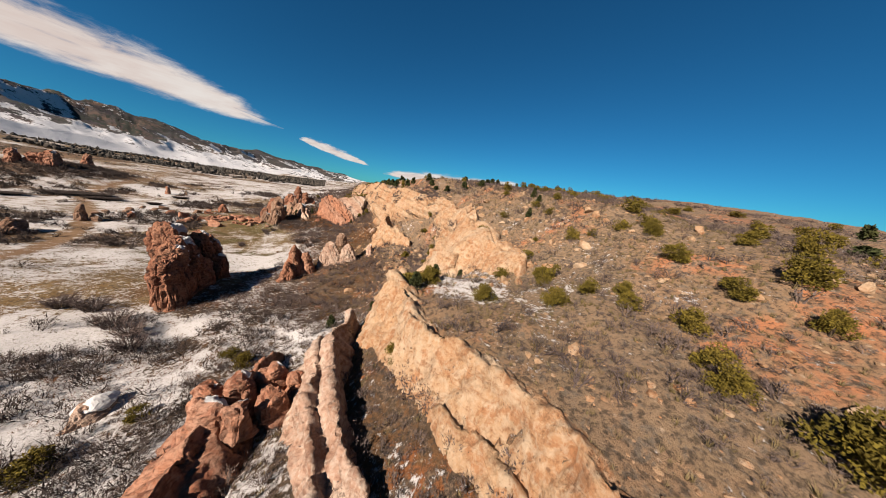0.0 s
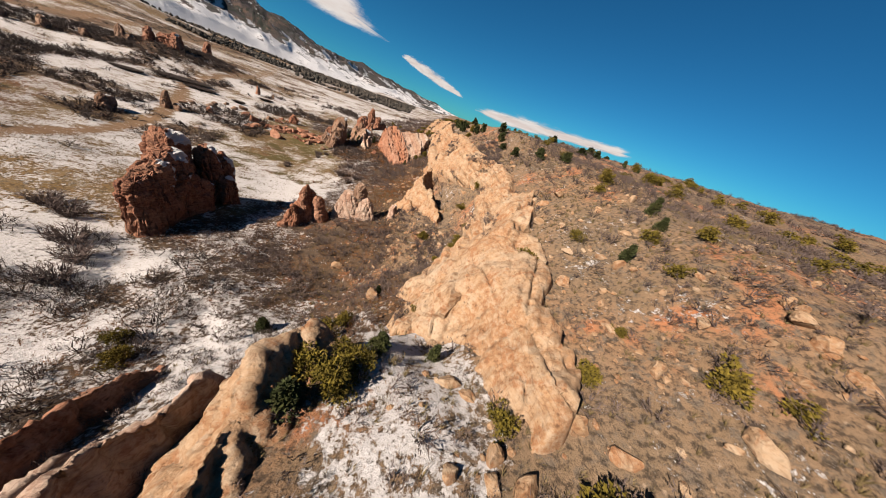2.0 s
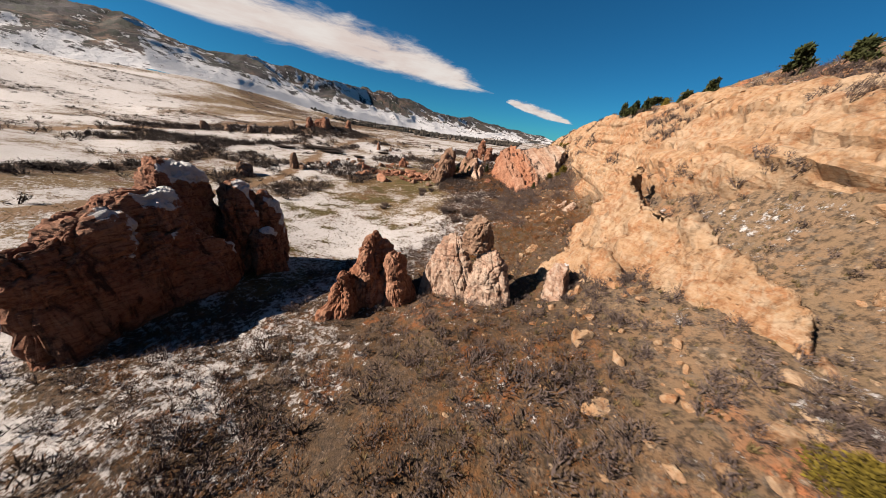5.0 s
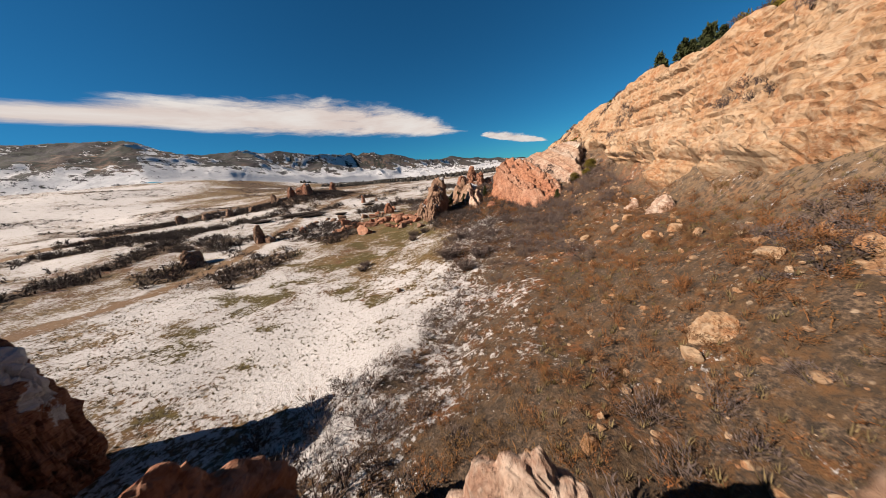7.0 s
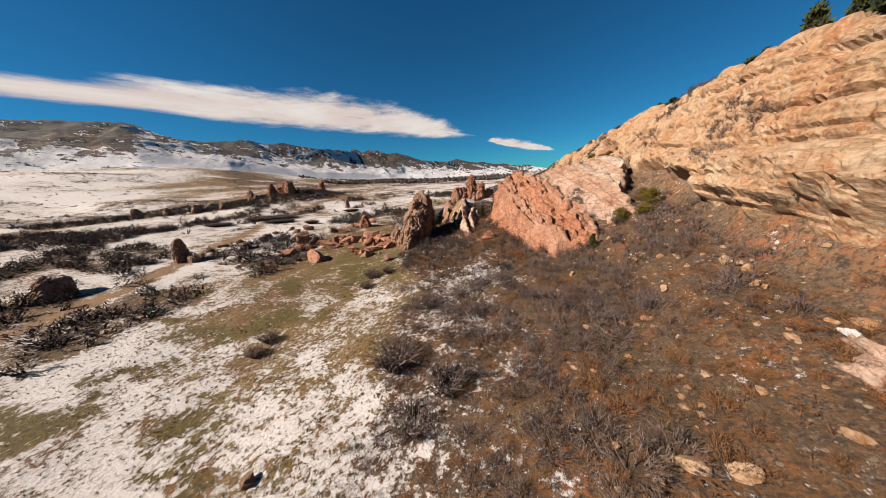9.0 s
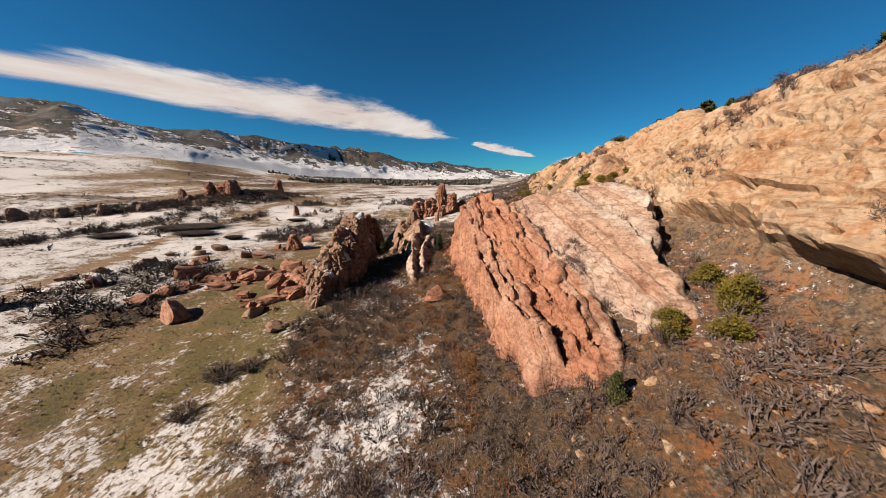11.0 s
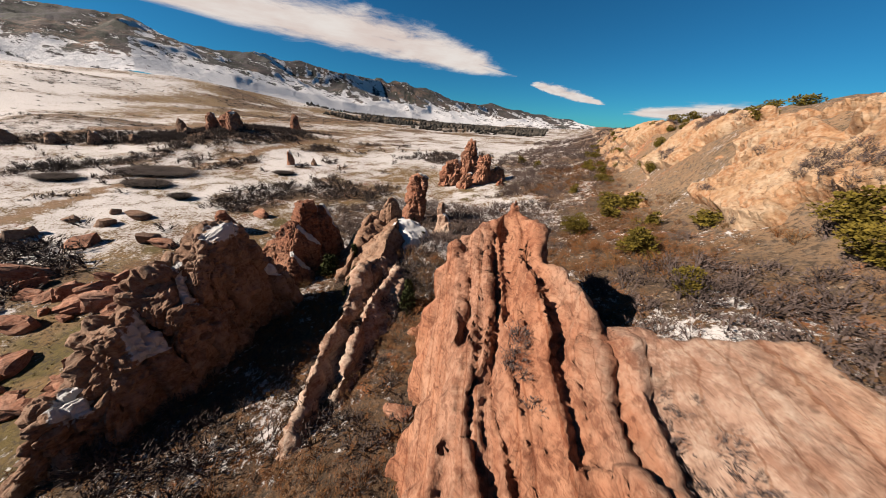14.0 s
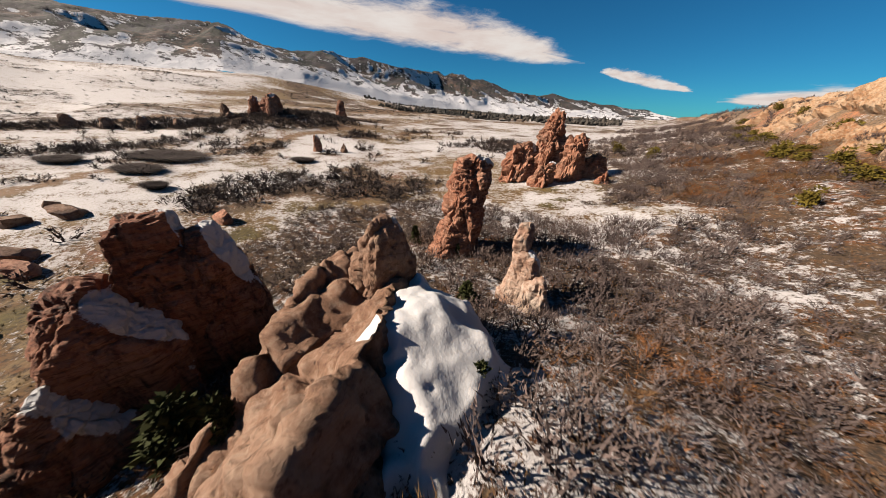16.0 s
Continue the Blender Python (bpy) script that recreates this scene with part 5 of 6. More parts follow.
# boulders of the hillside and of the talus under the cliff
for k in range(120):
    bx, by = 14 + 34 * rng.random() ** 1.3, 2 + 88 * rng.random()
    boulder("hillside_boulder", "pale weathered boulder on the dry hillside", "cream", bx, by, 0.18 + 0.45 * rng.random() ** 2.2, k, "hillside boulders")
for k in range(80):
    bx, by = 21 + 13 * rng.random() ** 1.5, 24 + 34 * rng.random()
    boulder("hillside_boulder", "pale boulder strewn beside the cream outcrop", "cream", bx, by, 0.2 + 0.55 * rng.random() ** 2.0, k, "hillside boulders")
for k in range(60):
    bx, by = 4 + 14 * rng.random(), 54 + 24 * rng.random()
    boulder("talus_boulder", "pale boulder on the stony slope under the cliff", "cream", bx, by, 0.15 + 0.4 * rng.random() ** 2.0, k + 2, "talus boulders")
for k in range(170):
    by = 56 + 106 * rng.random()
    bx = float(np.interp(by, YS, LINES[3][0])) - abs(rng.normal()) * 6.0
    boulder("talus_boulder", "cream sandstone boulder fallen from the cliff", "cream", bx, by, 0.16 + 0.42 * rng.random() ** 2.2, k + 1, "talus boulders")


def scatter(n, x0, x1, y0, y1, density):
    x, y = rng.uniform(x0, x1, n), rng.uniform(y0, y1, n)
    keep = rng.random(n) < density(x, y)
    return x[keep], y[keep]


def strew(name, label, category, templates, x, y, z, size, material, tall=None, lean=0.15):
    """Many small things of one kind as one mesh."""
    V, F, count = [], [], 0
    which = rng.integers(0, len(templates), len(x))
    for t, (tv, tf) in enumerate(templates):
        idx = np.nonzero(which == t)[0]
        if not len(idx):
            continue
        a = rng.uniform(0, 2 * np.pi, len(idx))
        c, s = np.cos(a)[:, None], np.sin(a)[:, None]
        sc = size[idx][:, None]
        up = sc if tall is None else tall[idx][:, None]
        zz = tv[None, :, 2] * up
        vx = (tv[None, :, 0] * c - tv[None, :, 1] * s) * sc + zz * rng.normal(0, lean, len(idx))[:, None]
        vy = (tv[None, :, 0] * s + tv[None, :, 1] * c) * sc + zz * rng.normal(0, lean, len(idx))[:, None]
        v = np.stack([vx + x[idx][:, None], vy + y[idx][:, None], zz + z[idx][:, None]], -1)
        f = tf[None] + (np.arange(len(idx)) * len(tv))[:, None, None] + count
        V.append(v.reshape(-1, 3)), F.append(f.reshape(-1, tf.shape[1]))
        count += len(idx) * len(tv)
    V, F = np.concatenate(V), np.concatenate(F)
    return tagged(new(name, mesh_of(name, V, F, material, smooth=False)), label, category, kind="stuff")


def small_stone(seed):
    v, f = ball(1)
    return v * (1 + 0.35 * fbm(v * 1.5 + seed, 2, seed))[:, None] * (1, 1.2, 0.7), f


def gravel():
    top = lambda x, y: 0.25 + 0.75 * step(-0.2, 0.5, fbm(xy0(x, y, 0.12), 3, 401))
    x, y = scatter(5200, 10, 55, -3, 100, top)
    talus = lambda x, y: step(14, 2, np.abs(x - np.interp(y, YS, LINES[3][0]) + 4)) * top(x, y)
    tx, ty = scatter(5200, -22, 12, 40, 170, talus)
    x, y = np.r_[x, tx], np.r_[y, ty]
    strew("loose_stones", "loose pale stones strewn over the hillside", "stones", [small_stone(k) for k in range(4)], x, y, land(x, y), 0.06 + 0.22 * rng.random(len(x)) ** 2.5, M_CREAM)


gravel()


# ---- scrub ----
def twig_bush(seed, stems=9, twigs=6, width=0.022, leaves=0, single=False):
    """A leafless bush, one metre wide and high: crooked stems that fork into fine twigs."""
    r = np.random.default_rng(seed)
    V, F = [], []

    def blade(a, b, w):
        side = np.cross(b - a, r.normal(size=3))
        side = side / (np.linalg.norm(side) + 1e-9) * w
        k = len(V)
        V.extend([a - side, a + side, b])
        F.append((k, k + 1, k + 2))

    for _ in range(stems):
        a = r.uniform(0, 2 * np.pi)
        out = 0.12 + 0.40 * math.sqrt(r.random())
        root = np.array([math.cos(a), math.sin(a), 0]) * out * 0.35 + (0, 0, -0.08)
        tip = np.array([math.cos(a) * out, math.sin(a) * out, 0.58 + 0.32 * r.random() * (1 - out)])
        knee = (root + tip) / 2 + r.normal(size=3) * 0.03
        blade(root, root + (knee - root) * 1.3, width * 1.1), blade(knee, tip, width)
        for _ in range(twigs):
            u = 0.25 + 0.75 * r.random()
            s = root + (tip - root) * u
            e = s + r.normal(size=3) * (0.13, 0.13, 0.08) + (0.06 * math.cos(a), 0.06 * math.sin(a), 0.13)
            blade(s, e, width * 0.8)
            if not single:
                blade((s + e) / 2, (s + e) / 2 + r.normal(size=3) * 0.09 + (0, 0, 0.07), width * 0.35)
            for _ in range(leaves):
                c = e + r.normal(size=3) * 0.08
                blade(c, c + r.normal(size=3) * 0.045, 0.030)
    return np.array(V), np.array(F)


def dome_bush(seed, stems, twigs, width, low=0.1, bend=0.05):
    """A rounded leafless bush, one metre wide and high: stems that fan out from the root, and a haze of fine twigs through its crown."""
    r = np.random.default_rng(seed)
    a, up = r.uniform(0, 2 * np.pi, stems), low + (0.97 - low) * r.random(stems)
    flat = np.sqrt(1 - up * up) * (0.8 + 0.3 * r.random(stems))
    tip = np.stack([0.46 * flat * np.cos(a), 0.46 * flat * np.sin(a), 0.14 + 0.66 * up * (0.75 + 0.35 * r.random(stems))], 1)
    root = tip * (0.2, 0.2, 0) - (0, 0, 0.1)
    knee = root + (tip - root) * 0.5 + r.normal(size=(stems, 3)) * bend
    k = r.integers(0, stems, twigs)
    s = knee[k] + (tip - knee)[k] * (r.random((twigs, 1)) * 1.05) + r.normal(size=(twigs, 3)) * (0.085, 0.085, 0.05)
    out = s / (np.linalg.norm(s, axis=1)[:, None] + 1e-6)
    e = s + out * 0.11 + r.normal(size=(twigs, 3)) * 0.06 + (0, 0, 0.03)
    A, B = np.concatenate([root, knee, s]), np.concatenate([root + (knee - root) * 1.2, tip, e])
    W = np.concatenate([np.full(stems, width * 2.0), np.full(stems, width * 1.5), np.full(twigs, width)])
    side = np.cross(B - A, r.normal(size=A.shape))
    side = side / (np.linalg.norm(side, axis=1)[:, None] + 1e-9) * W[:, None]
    V = np.stack([A - side, A + side, B], 1).reshape(-1, 3)
    return V, np.arange(len(V)).reshape(-1, 3)


OAKS = [dome_bush(500 + k, 9, 110, 0.018) for k in range(6)]
FINE_OAKS = [dome_bush(530 + k, 9, 250, 0.0095) for k in range(6)]
TREELETS = [dome_bush(580 + k, 8, 130, 0.012, 0.25, 0.09) for k in range(5)]
FAR_OAKS = [dome_bush(520 + k, 6, 70, 0.028) for k in range(4)]
HILL = [dome_bush(560 + k, 6, 70, 0.018) for k in range(5)]
LEAFY = [twig_bush(540 + k, 5, 2, 0.02, 3, True) for k in range(4)]


def spaced(gap, x0, x1, y0, y1, density):
    """Places about one gap apart, jittered, thinned by the density."""
    X, Y = np.meshgrid(np.arange(x0, x1, gap), np.arange(y0, y1, gap))
    x = X.ravel() + gap * rng.uniform(-0.48, 0.48, X.size)
    y = Y.ravel() + gap * rng.uniform(-0.48, 0.48, X.size)
    keep = rng.random(X.size) < density(x, y)
    return x[keep], y[keep]


def open_wood(x, y):
    """Where the oaks stand apart on snow, on the low ground below the first fins."""
    return step(-8, -18, x) * step(57, 48, y)


def oak_cover(x, y):
    clump = step(-0.5, 0.1, fbm(xy0(x, y, 0.13), 4, 601))
    low = 0.25 + 0.45 * step(136, 146, y) + 0.30 * step(138, 144, y) * step(190, 182, y) + 0.45 * step(80, 88, y) * step(140, 132, y)
    return thicket_at(x, y) * (low + (1 - low) * clump) * (1 - 0.75 * open_wood(x, y))


def build_scrub():
    x, y = spaced(1.36, -78, 18, 0, 270, oak_cover)
    swell = step(-0.5, 0.6, fbm(xy0(x, y, 0.07), 3, 605))
    wide = (1.2 + 1.1 * rng.random(len(x))) * (0.75 + 0.55 * swell)
    wide = wide * np.where((y > 138) & (y < 186) & (x < -14), 1.3, 1.0)
    tall = wide * (0.55 + 0.35 * rng.random(len(x)))
    close = (y > 84) & (y < 136) & (x > -34)
    gully = (y > 138) & (y < 186) & (x < -14)
    rust = close & (fbm(xy0(x, y, 0.11), 3, 609) + 0.035 * (x + 10) + 0.5 * rng.uniform(-1, 1, len(x)) > 0.0)
    rust = rust | ((y > 188) & (x > -30) & (fbm(xy0(x, y, 0.09), 3, 613) + 0.03 * (x + 18) + 0.35 * rng.uniform(-1, 1, len(x)) > 0.0))
    rust = rust | (gully & (fbm(xy0(x, y, 0.16), 3, 615) + 0.4 * rng.uniform(-1, 1, len(x)) > 0.12))
    gully = gully & ~rust
    # gully scrub takes the darker oak colour, partly standing in for the fin's shadow
    for kinds, here, name, label, stuff in ((OAKS, ~close & ~gully & ~rust, "oak_thicket", "leafless grey brown oak scrub covering the slope", M_SCRUB), (OAKS, gully, "gully_oaks", "dark leafless oak scrub in the gully, coloured darker for shade", M_OAK), (FINE_OAKS, close & ~rust, "oak_brush", "fine grey leafless oak brush below the cliff", M_SCRUB), (FINE_OAKS, rust, "rusty_brush", "fine rusty brown oak brush along the slope", M_RUST)):
        low = np.where(rust, np.where(close, 0.62, 0.85), np.where(close, 1.2, 1.0))[here]
        strew(name, label, "scrub", kinds, x[here], y[here], land(x[here], y[here]), wide[here] * low, stuff, tall[here] * low, 0.1)
    x, y = spaced(1.45, -80, 4, -2, 66, lambda x, y: np.maximum(thicket_at(x, y), 0.25 * step(-60, -40, x)) * open_wood(x, y) * (0.15 + 0.55 * step(-0.3, 0.3, fbm(xy0(x, y, 0.09), 3, 607))))
    wide = 1.9 + 1.7 * rng.random(len(x))
    strew("oak_wood", "crooked bare oaks standing apart on snowy ground", "scrub", TREELETS, x, y, land(x, y), wide, M_OAK, wide * (0.6 + 0.4 * rng.random(len(x))), 0.15)
    near = lambda x, y: thicket_at(x, y) * (0.12 + 0.75 * step(-0.15, 0.3, fbm(xy0(x, y, 0.10), 3, 611)))
    x, y = scatter(11000, -44, 16, 30, 230, near)
    strew("rusty_scrub", "low rusty brown scrub with dry leaves", "scrub", LEAFY, x, y, land(x, y), 0.7 + 0.8 * rng.random(len(x)), M_RUST, 0.4 + 0.45 * rng.random(len(x)))
    # low bushes of the dry hillside
    dry = lambda x, y: step(-4, 3, x - np.interp(y, YS, LINES[4][0])) * (0.3 + 0.7 * step(-0.3, 0.4, fbm(xy0(x, y, 0.09), 3, 621)))
    x, y = spaced(1.2, 6, 62, -4, 118, dry)
    wide = 0.9 + 1.4 * rng.random(len(x)) ** 1.6
    strew("hillside_scrub", "low grey brown brush on the dry hillside", "scrub", HILL, x, y, land(x, y), wide, M_SCRUB, wide * (0.4 + 0.4 * rng.random(len(x))))
    x, y = scatter(2400, 66, 190, -40, 150, lambda x, y: 0.25 + 0.5 * step(-0.2, 0.4, fbm(xy0(x, y, 0.05), 3, 623)))
    strew("upland_scrub", "grey brown brush on the far upland", "scrub", FAR_OAKS, x, y, land(x, y), 1.6 + 1.8 * rng.random(len(x)), M_SCRUB, 0.8 + 0.8 * rng.random(len(x)))
    # brush on the ledges of the fins and the cliff
    x, y = scatter(900, -6, 24, 2, 100, lambda x, y: 0.5 * step(0.0, 0.5, fbm(xy0(x, y, 0.2), 3, 625)))
    strew("ledge_scrub", "small brown brush between the rock fins", "scrub", OAKS, x, y, land(x, y) + 0.2, 0.8 + 0.6 * rng.random(len(x)), M_SCRUB, 0.6 + 0.5 * rng.random(len(x)))
    mid = lambda x, y: 0.25 + 0.75 * step(-0.2, 0.3, fbm(xy0(x, y, 0.14), 3, 627))
    x, y = scatter(2600, 4, 24, 46, 98, mid)
    strew("slope_scrub", "low brown brush on the slope under the cliff", "scrub", HILL, x, y, land(x, y), 0.9 + 0.9 * rng.random(len(x)), M_SCRUB, 0.5 + 0.6 * rng.random(len(x)))
    # scrub bands of the valley and the woods beyond
    x, y = scatter(11000, -270, -66, 20, 330, lambda x, y: valley_brush(x, y) + 0.02)
    strew("valley_scrub", "dark leafless scrub in bands across the valley", "scrub", FAR_OAKS, x, y, land(x, y), 2.8 + 2.2 * rng.random(len(x)), M_OAK, 1.9 + 1.4 * rng.random(len(x)))
    brow = lambda x, y: 0.6 * step(-0.1, 0.4, fbm(xy0(x, y, 0.02), 3, 641))
    x, y = scatter(5000, -62, 60, 262, 600, brow)
    strew("north_scrub", "grey brown scrub where the ridge runs out", "scrub", FAR_OAKS, x, y, land(x, y), 2.4 + 2.4 * rng.random(len(x)), M_SCRUB, 1.5 + 1.4 * rng.random(len(x)))
    x, y = scatter(9000, -900, -230, -100, 900, lambda x, y: 0.10 + valley_brush(x, y))
    strew("far_scrub", "dark scrub and trees on the snowy rise", "scrub", FAR_OAKS, x, y, land(x, y), 3 + 3 * rng.random(len(x)), M_FARTREE, 0.9 + 1.3 * rng.random(len(x)))


build_scrub()


def lone_bushes():
    """Rounded bushes that stand by themselves on the meadow."""
    meshes = []
    for k in range(3):
        v, f = twig_bush(700 + k, 90, 6, 0.014, single=True)
        meshes.append(mesh_of("twigs", v, f, M_SCRUB, smooth=False))
    v, f = twig_bush(710, 3000, 2, 0.008, single=True)
    oval = mesh_of("twigs", v, f, M_OAK, smooth=False)
    spots = [(-42.7, 141.3, 3.4), (-40.0, 143.0, 2.6), (-45.0, 121.0, 2.4), (-24.0, 119.5, 4.6), (-17.9, 117.6, 3.8), (-24.6, 130.0, 3.2), (-40.7, 136.8, 2.6), (-44.0, 118.5, 2.4), (-19.4, 114.4, 3.6), (-33.0, 49.0, 4.6), (-37.0, 52.0, 5.0), (-30.5, 45.0, 4.4), (-43.0, 57.0, 4.6), (-47.5, 58.0, 4.2)]
    for k, (bx, by, w) in enumerate(spots):
        ob = new("bush", meshes[k % 3])
        ob.matrix_basis = Matrix.LocRotScale((bx, by, land_at(bx, by)), Euler((0, 0, k * 1.3)), (w, w, w * 0.62))
        tagged(ob, "rounded leafless grey bush on the snowy grass", "bush", "lone bushes")
    for k, (bx, by, w, l) in enumerate([(-150.7, 198.5, 27, 14), (-160, 178, 13, 8), (-133, 190, 14, 8), (-118, 224, 8, 5), (-112, 190, 6, 4)]):
        ob = new("bush", oval)
        ob.matrix_basis = Matrix.LocRotScale((bx, by, land_at(bx, by)), Euler((0, 0, 0.3)), (w, l, 1.6))
        tagged(ob, "low dark oval thicket on the snowy meadow", "bush", "oval thickets")


lone_bushes()


def build_grass():
    v, f = [], []
    for k in range(9):
        a = k * 2.4
        r = 0.05 + 0.03 * (k % 3)
        tip = np.array([math.cos(a) * r * 3.2, math.sin(a) * r * 3.2, 0.8 + 0.2 * (k % 2)])
        root = np.array([math.cos(a) * r, math.sin(a) * r, -0.1])
        side = np.array([-math.sin(a), math.cos(a), 0]) * 0.035
        v += [root - side, root + side, tip]
        f.append((3 * k, 3 * k + 1, 3 * k + 2))
    t = [(np.array(v), np.array(f))]
    grassy = lambda x, y: (1 - thicket_at(x, y)) * (0.15 + 0.85 * step(-0.3, 0.3, fbm(xy0(x, y, 0.25), 3, 651))) * step(6, -4, x)
    x, y = scatter(26000, -80, 2, 30, 215, grassy)
    strew("grass_tufts", "short dry grass tufts sticking through the snow", "grass", t, x, y, land(x, y), 0.35 + 0.4 * rng.random(len(x)), M_GRASS, 0.12 + 0.16 * rng.random(len(x)))

    dry = lambda x, y: 0.3 + 0.7 * step(-0.3, 0.3, fbm(xy0(x, y, 0.2), 3, 655))
    x, y = scatter(12000, -8, 50, -4, 110, dry)
    strew("hill_grass", "dry yellow grass between the brush of the hillside", "grass", t, x, y, land(x, y), 0.5 + 0.6 * rng.random(len(x)), M_GRASS, 0.2 + 0.25 * rng.random(len(x)))


build_grass()


# ---- junipers and pines ----
def crown_mesh(seed, shape, n, material, leaf):
    """Sprays of short needles on uneven clumps."""
    r = np.random.default_rng(seed)
    if shape == "round":
        centres = np.array([[r.normal() * 0.24, r.normal() * 0.24, 0.18 + 0.62 * r.random()] for _ in range(16)])
        radius = 0.17 + 0.11 * r.random(16)
    elif shape == "cone":
        h = np.linspace(0.08, 0.95, 16)
        a = r.uniform(0, 6.28, 16)
        centres = np.stack([np.cos(a) * 0.20 * (1 - h), np.sin(a) * 0.20 * (1 - h), h], 1)
        radius = 0.09 + 0.20 * (1 - h)
    else:
        h = 0.28 + 0.7 * r.random(18)
        a = r.uniform(0, 6.28, 18)
        w = 0.38 * (1.15 - h)
        centres = np.stack([np.cos(a) * w + 0.12 * h, np.sin(a) * w, h], 1)
        radius = 0.09 + 0.07 * r.random(18)
    k = r.integers(0, len(centres), n)
    d = r.normal(size=(n, 3))
    d /= np.linalg.norm(d, axis=1)[:, None]
    c = centres[k] + d * (radius[k] * (0.55 + 0.5 * r.random(n)))[:, None] * (1, 1, 0.8)
    out = d * 0.6 + r.normal(size=(n, 3)) * 0.45 + (0, 0, 0.35)
    out /= np.linalg.norm(out, axis=1)[:, None]
    side = np.cross(out, r.normal(size=(n, 3)))
    side /= np.linalg.norm(side, axis=1)[:, None]
    L = leaf * (0.7 + 0.7 * r.random(n))[:, None]
    quad = np.stack([c - side * L * 0.42, c + out * L * 0.5 - side * L * 0.30 , c + out * L * 1.25, c + out * L * 0.4 + side * L * 0.42], 1)
    return mesh_of("crown", quad.reshape(-1, 3), np.arange(4 * n).reshape(-1, 4), material, smooth=False)


def trunk_mesh(seed, bare):
    r = np.random.default_rng(seed)
    V, F = [], []

    def limb(a, b, ra, rb):
        ax = (b - a) / np.linalg.norm(b - a)
        e = np.cross(ax, (0.3, 0.7, 0.2))
        e /= np.linalg.norm(e)
        g = np.cross(ax, e)
        k = len(V)
        for q, w in ((a, ra), (b, rb)):
            V.extend(q + (e * math.cos(t) + g * math.sin(t)) * w for t in np.linspace(0, 2 * math.pi, 6, endpoint=False))
        F.extend((k + i, k + (i + 1) % 6, k + 6 + (i + 1) % 6, k + 6 + i) for i in range(6))

    top = np.array([0.06 * r.normal(), 0.06 * r.normal(), 0.8])
    knee = np.array([0.04 * r.normal(), 0.04 * r.normal(), 0.35])
    limb(np.array([0, 0, -0.12]), knee, 0.055, 0.04), limb(knee, top, 0.04, 0.012)
    for _ in range(8):
        u = bare + (0.9 - bare) * r.random()
        s = knee * (u / 0.35) if u < 0.35 else knee + (top - knee) * (u - 0.35) / 0.45
        a = r.uniform(0, 6.28)
        limb(s, s + np.array([math.cos(a) * 0.24, math.sin(a) * 0.24, 0.12]) * (1.2 - u), 0.018, 0.006)
    return mesh_of("trunk", np.array(V), np.array(F), M_BARK)


def make_tree(name, label, category, shape, seed, n, material, leaf, bare):
    ob = new(name)
    part("trunk", trunk_mesh(seed, bare), ob)
    part("crown", crown_mesh(seed, shape, n, material, leaf), ob)
    return tagged(ob, label, category)


NEAR = [make_tree("juniper", "bushy olive green juniper on the dry slope", "juniper", "round", 861 + k, 2800, M_NEEDLE, 0.058, 0.1) for k in range(2)]
ROUND = [make_tree("juniper", "bushy olive green juniper on the dry slope", "juniper", "round", 801 + k, 800, M_NEEDLE, 0.10, 0.1) for k in range(4)]
CONE = [make_tree("juniper", "dark green pointed juniper among the rocks", "juniper", "cone", 821 + k, 1800, M_PINE, 0.075, 0.1) for k in range(2)]
PINE = [make_tree("pine", "dark wind-bent pine on the lip of the ridge", "pine", "pine", 841 + k, 700, M_PINE, 0.14, 0.25) for k in range(3)]
USED = set()
TREES = []


def plant(kinds, x, y, width, height, k, group, z=None):
    src = kinds[k % len(kinds)]
    m = Matrix.LocRotScale((x, y, (land_at(x, y) if z is None else z) - 0.05), Euler((0, 0, k * 1.9)), None)
    ob = src if src.name not in USED else copy_thing(src, m)
    USED.add(src.name)
    ob.matrix_basis = m @ Matrix.Diagonal((width, width, height, 1))
    ob["group"] = group
    TREES.append((x, y))
    return ob


hill_spots = [(24.4, 12.0, 2.2), (21.6, 9.0, 2.0), (20.4, 7.4, 1.9), (29.4, 12.2, 2.3), (32.6, 10.6, 2.8), (39.5, 12.8, 2.4), (38.0, 16.3, 1.9), (30.4, 17.6, 2.2), (29.4, 7.6, 1.8), (22.6, 15.6, 1.8), (23.8, 17.0, 1.7), (21.6, 18.8, 1.7), (18.0, 18.6, 2.4), (21.5, 25.0, 2.4), (33.6, 22.9, 2.0), (38.0, 28.8, 2.4), (32.6, 26.1, 1.6), (28.7, 29.8, 1.8), (30.5, 28.2, 1.4), (29.4, 41.4, 1.8), (20.8, 3.6, 2.8), (34.9, 24.0, 2.2), (12.8, 22.6, 2.2), (19.9, 23.3, 2.2), (27.0, 45.7, 1.5), (33.9, 58.0, 2.2), (34.4, 48.1, 1.9)]
more_spots = [(31.8, 43.2, 1.7), (35.4, 42.1, 1.5), (30.8, 38.0, 1.3), (26.4, 34.3, 1.0), (23.5, 31.1, 1.6), (18.0, 28.7, 1.5), (33.4, 44.8, 1.6), (32.0, 55.5, 1.7), (22.0, 43.4, 1.9), (45.3, 59.8, 2.0)]
for k, (tx, ty, tw) in enumerate(hill_spots + more_spots):
    plant(NEAR if ty < 24 else ROUND if k % 7 != 5 else CONE, tx, ty, tw * 0.95, tw * (0.8 + 0.12 * (k % 3)), k, "hillside junipers")
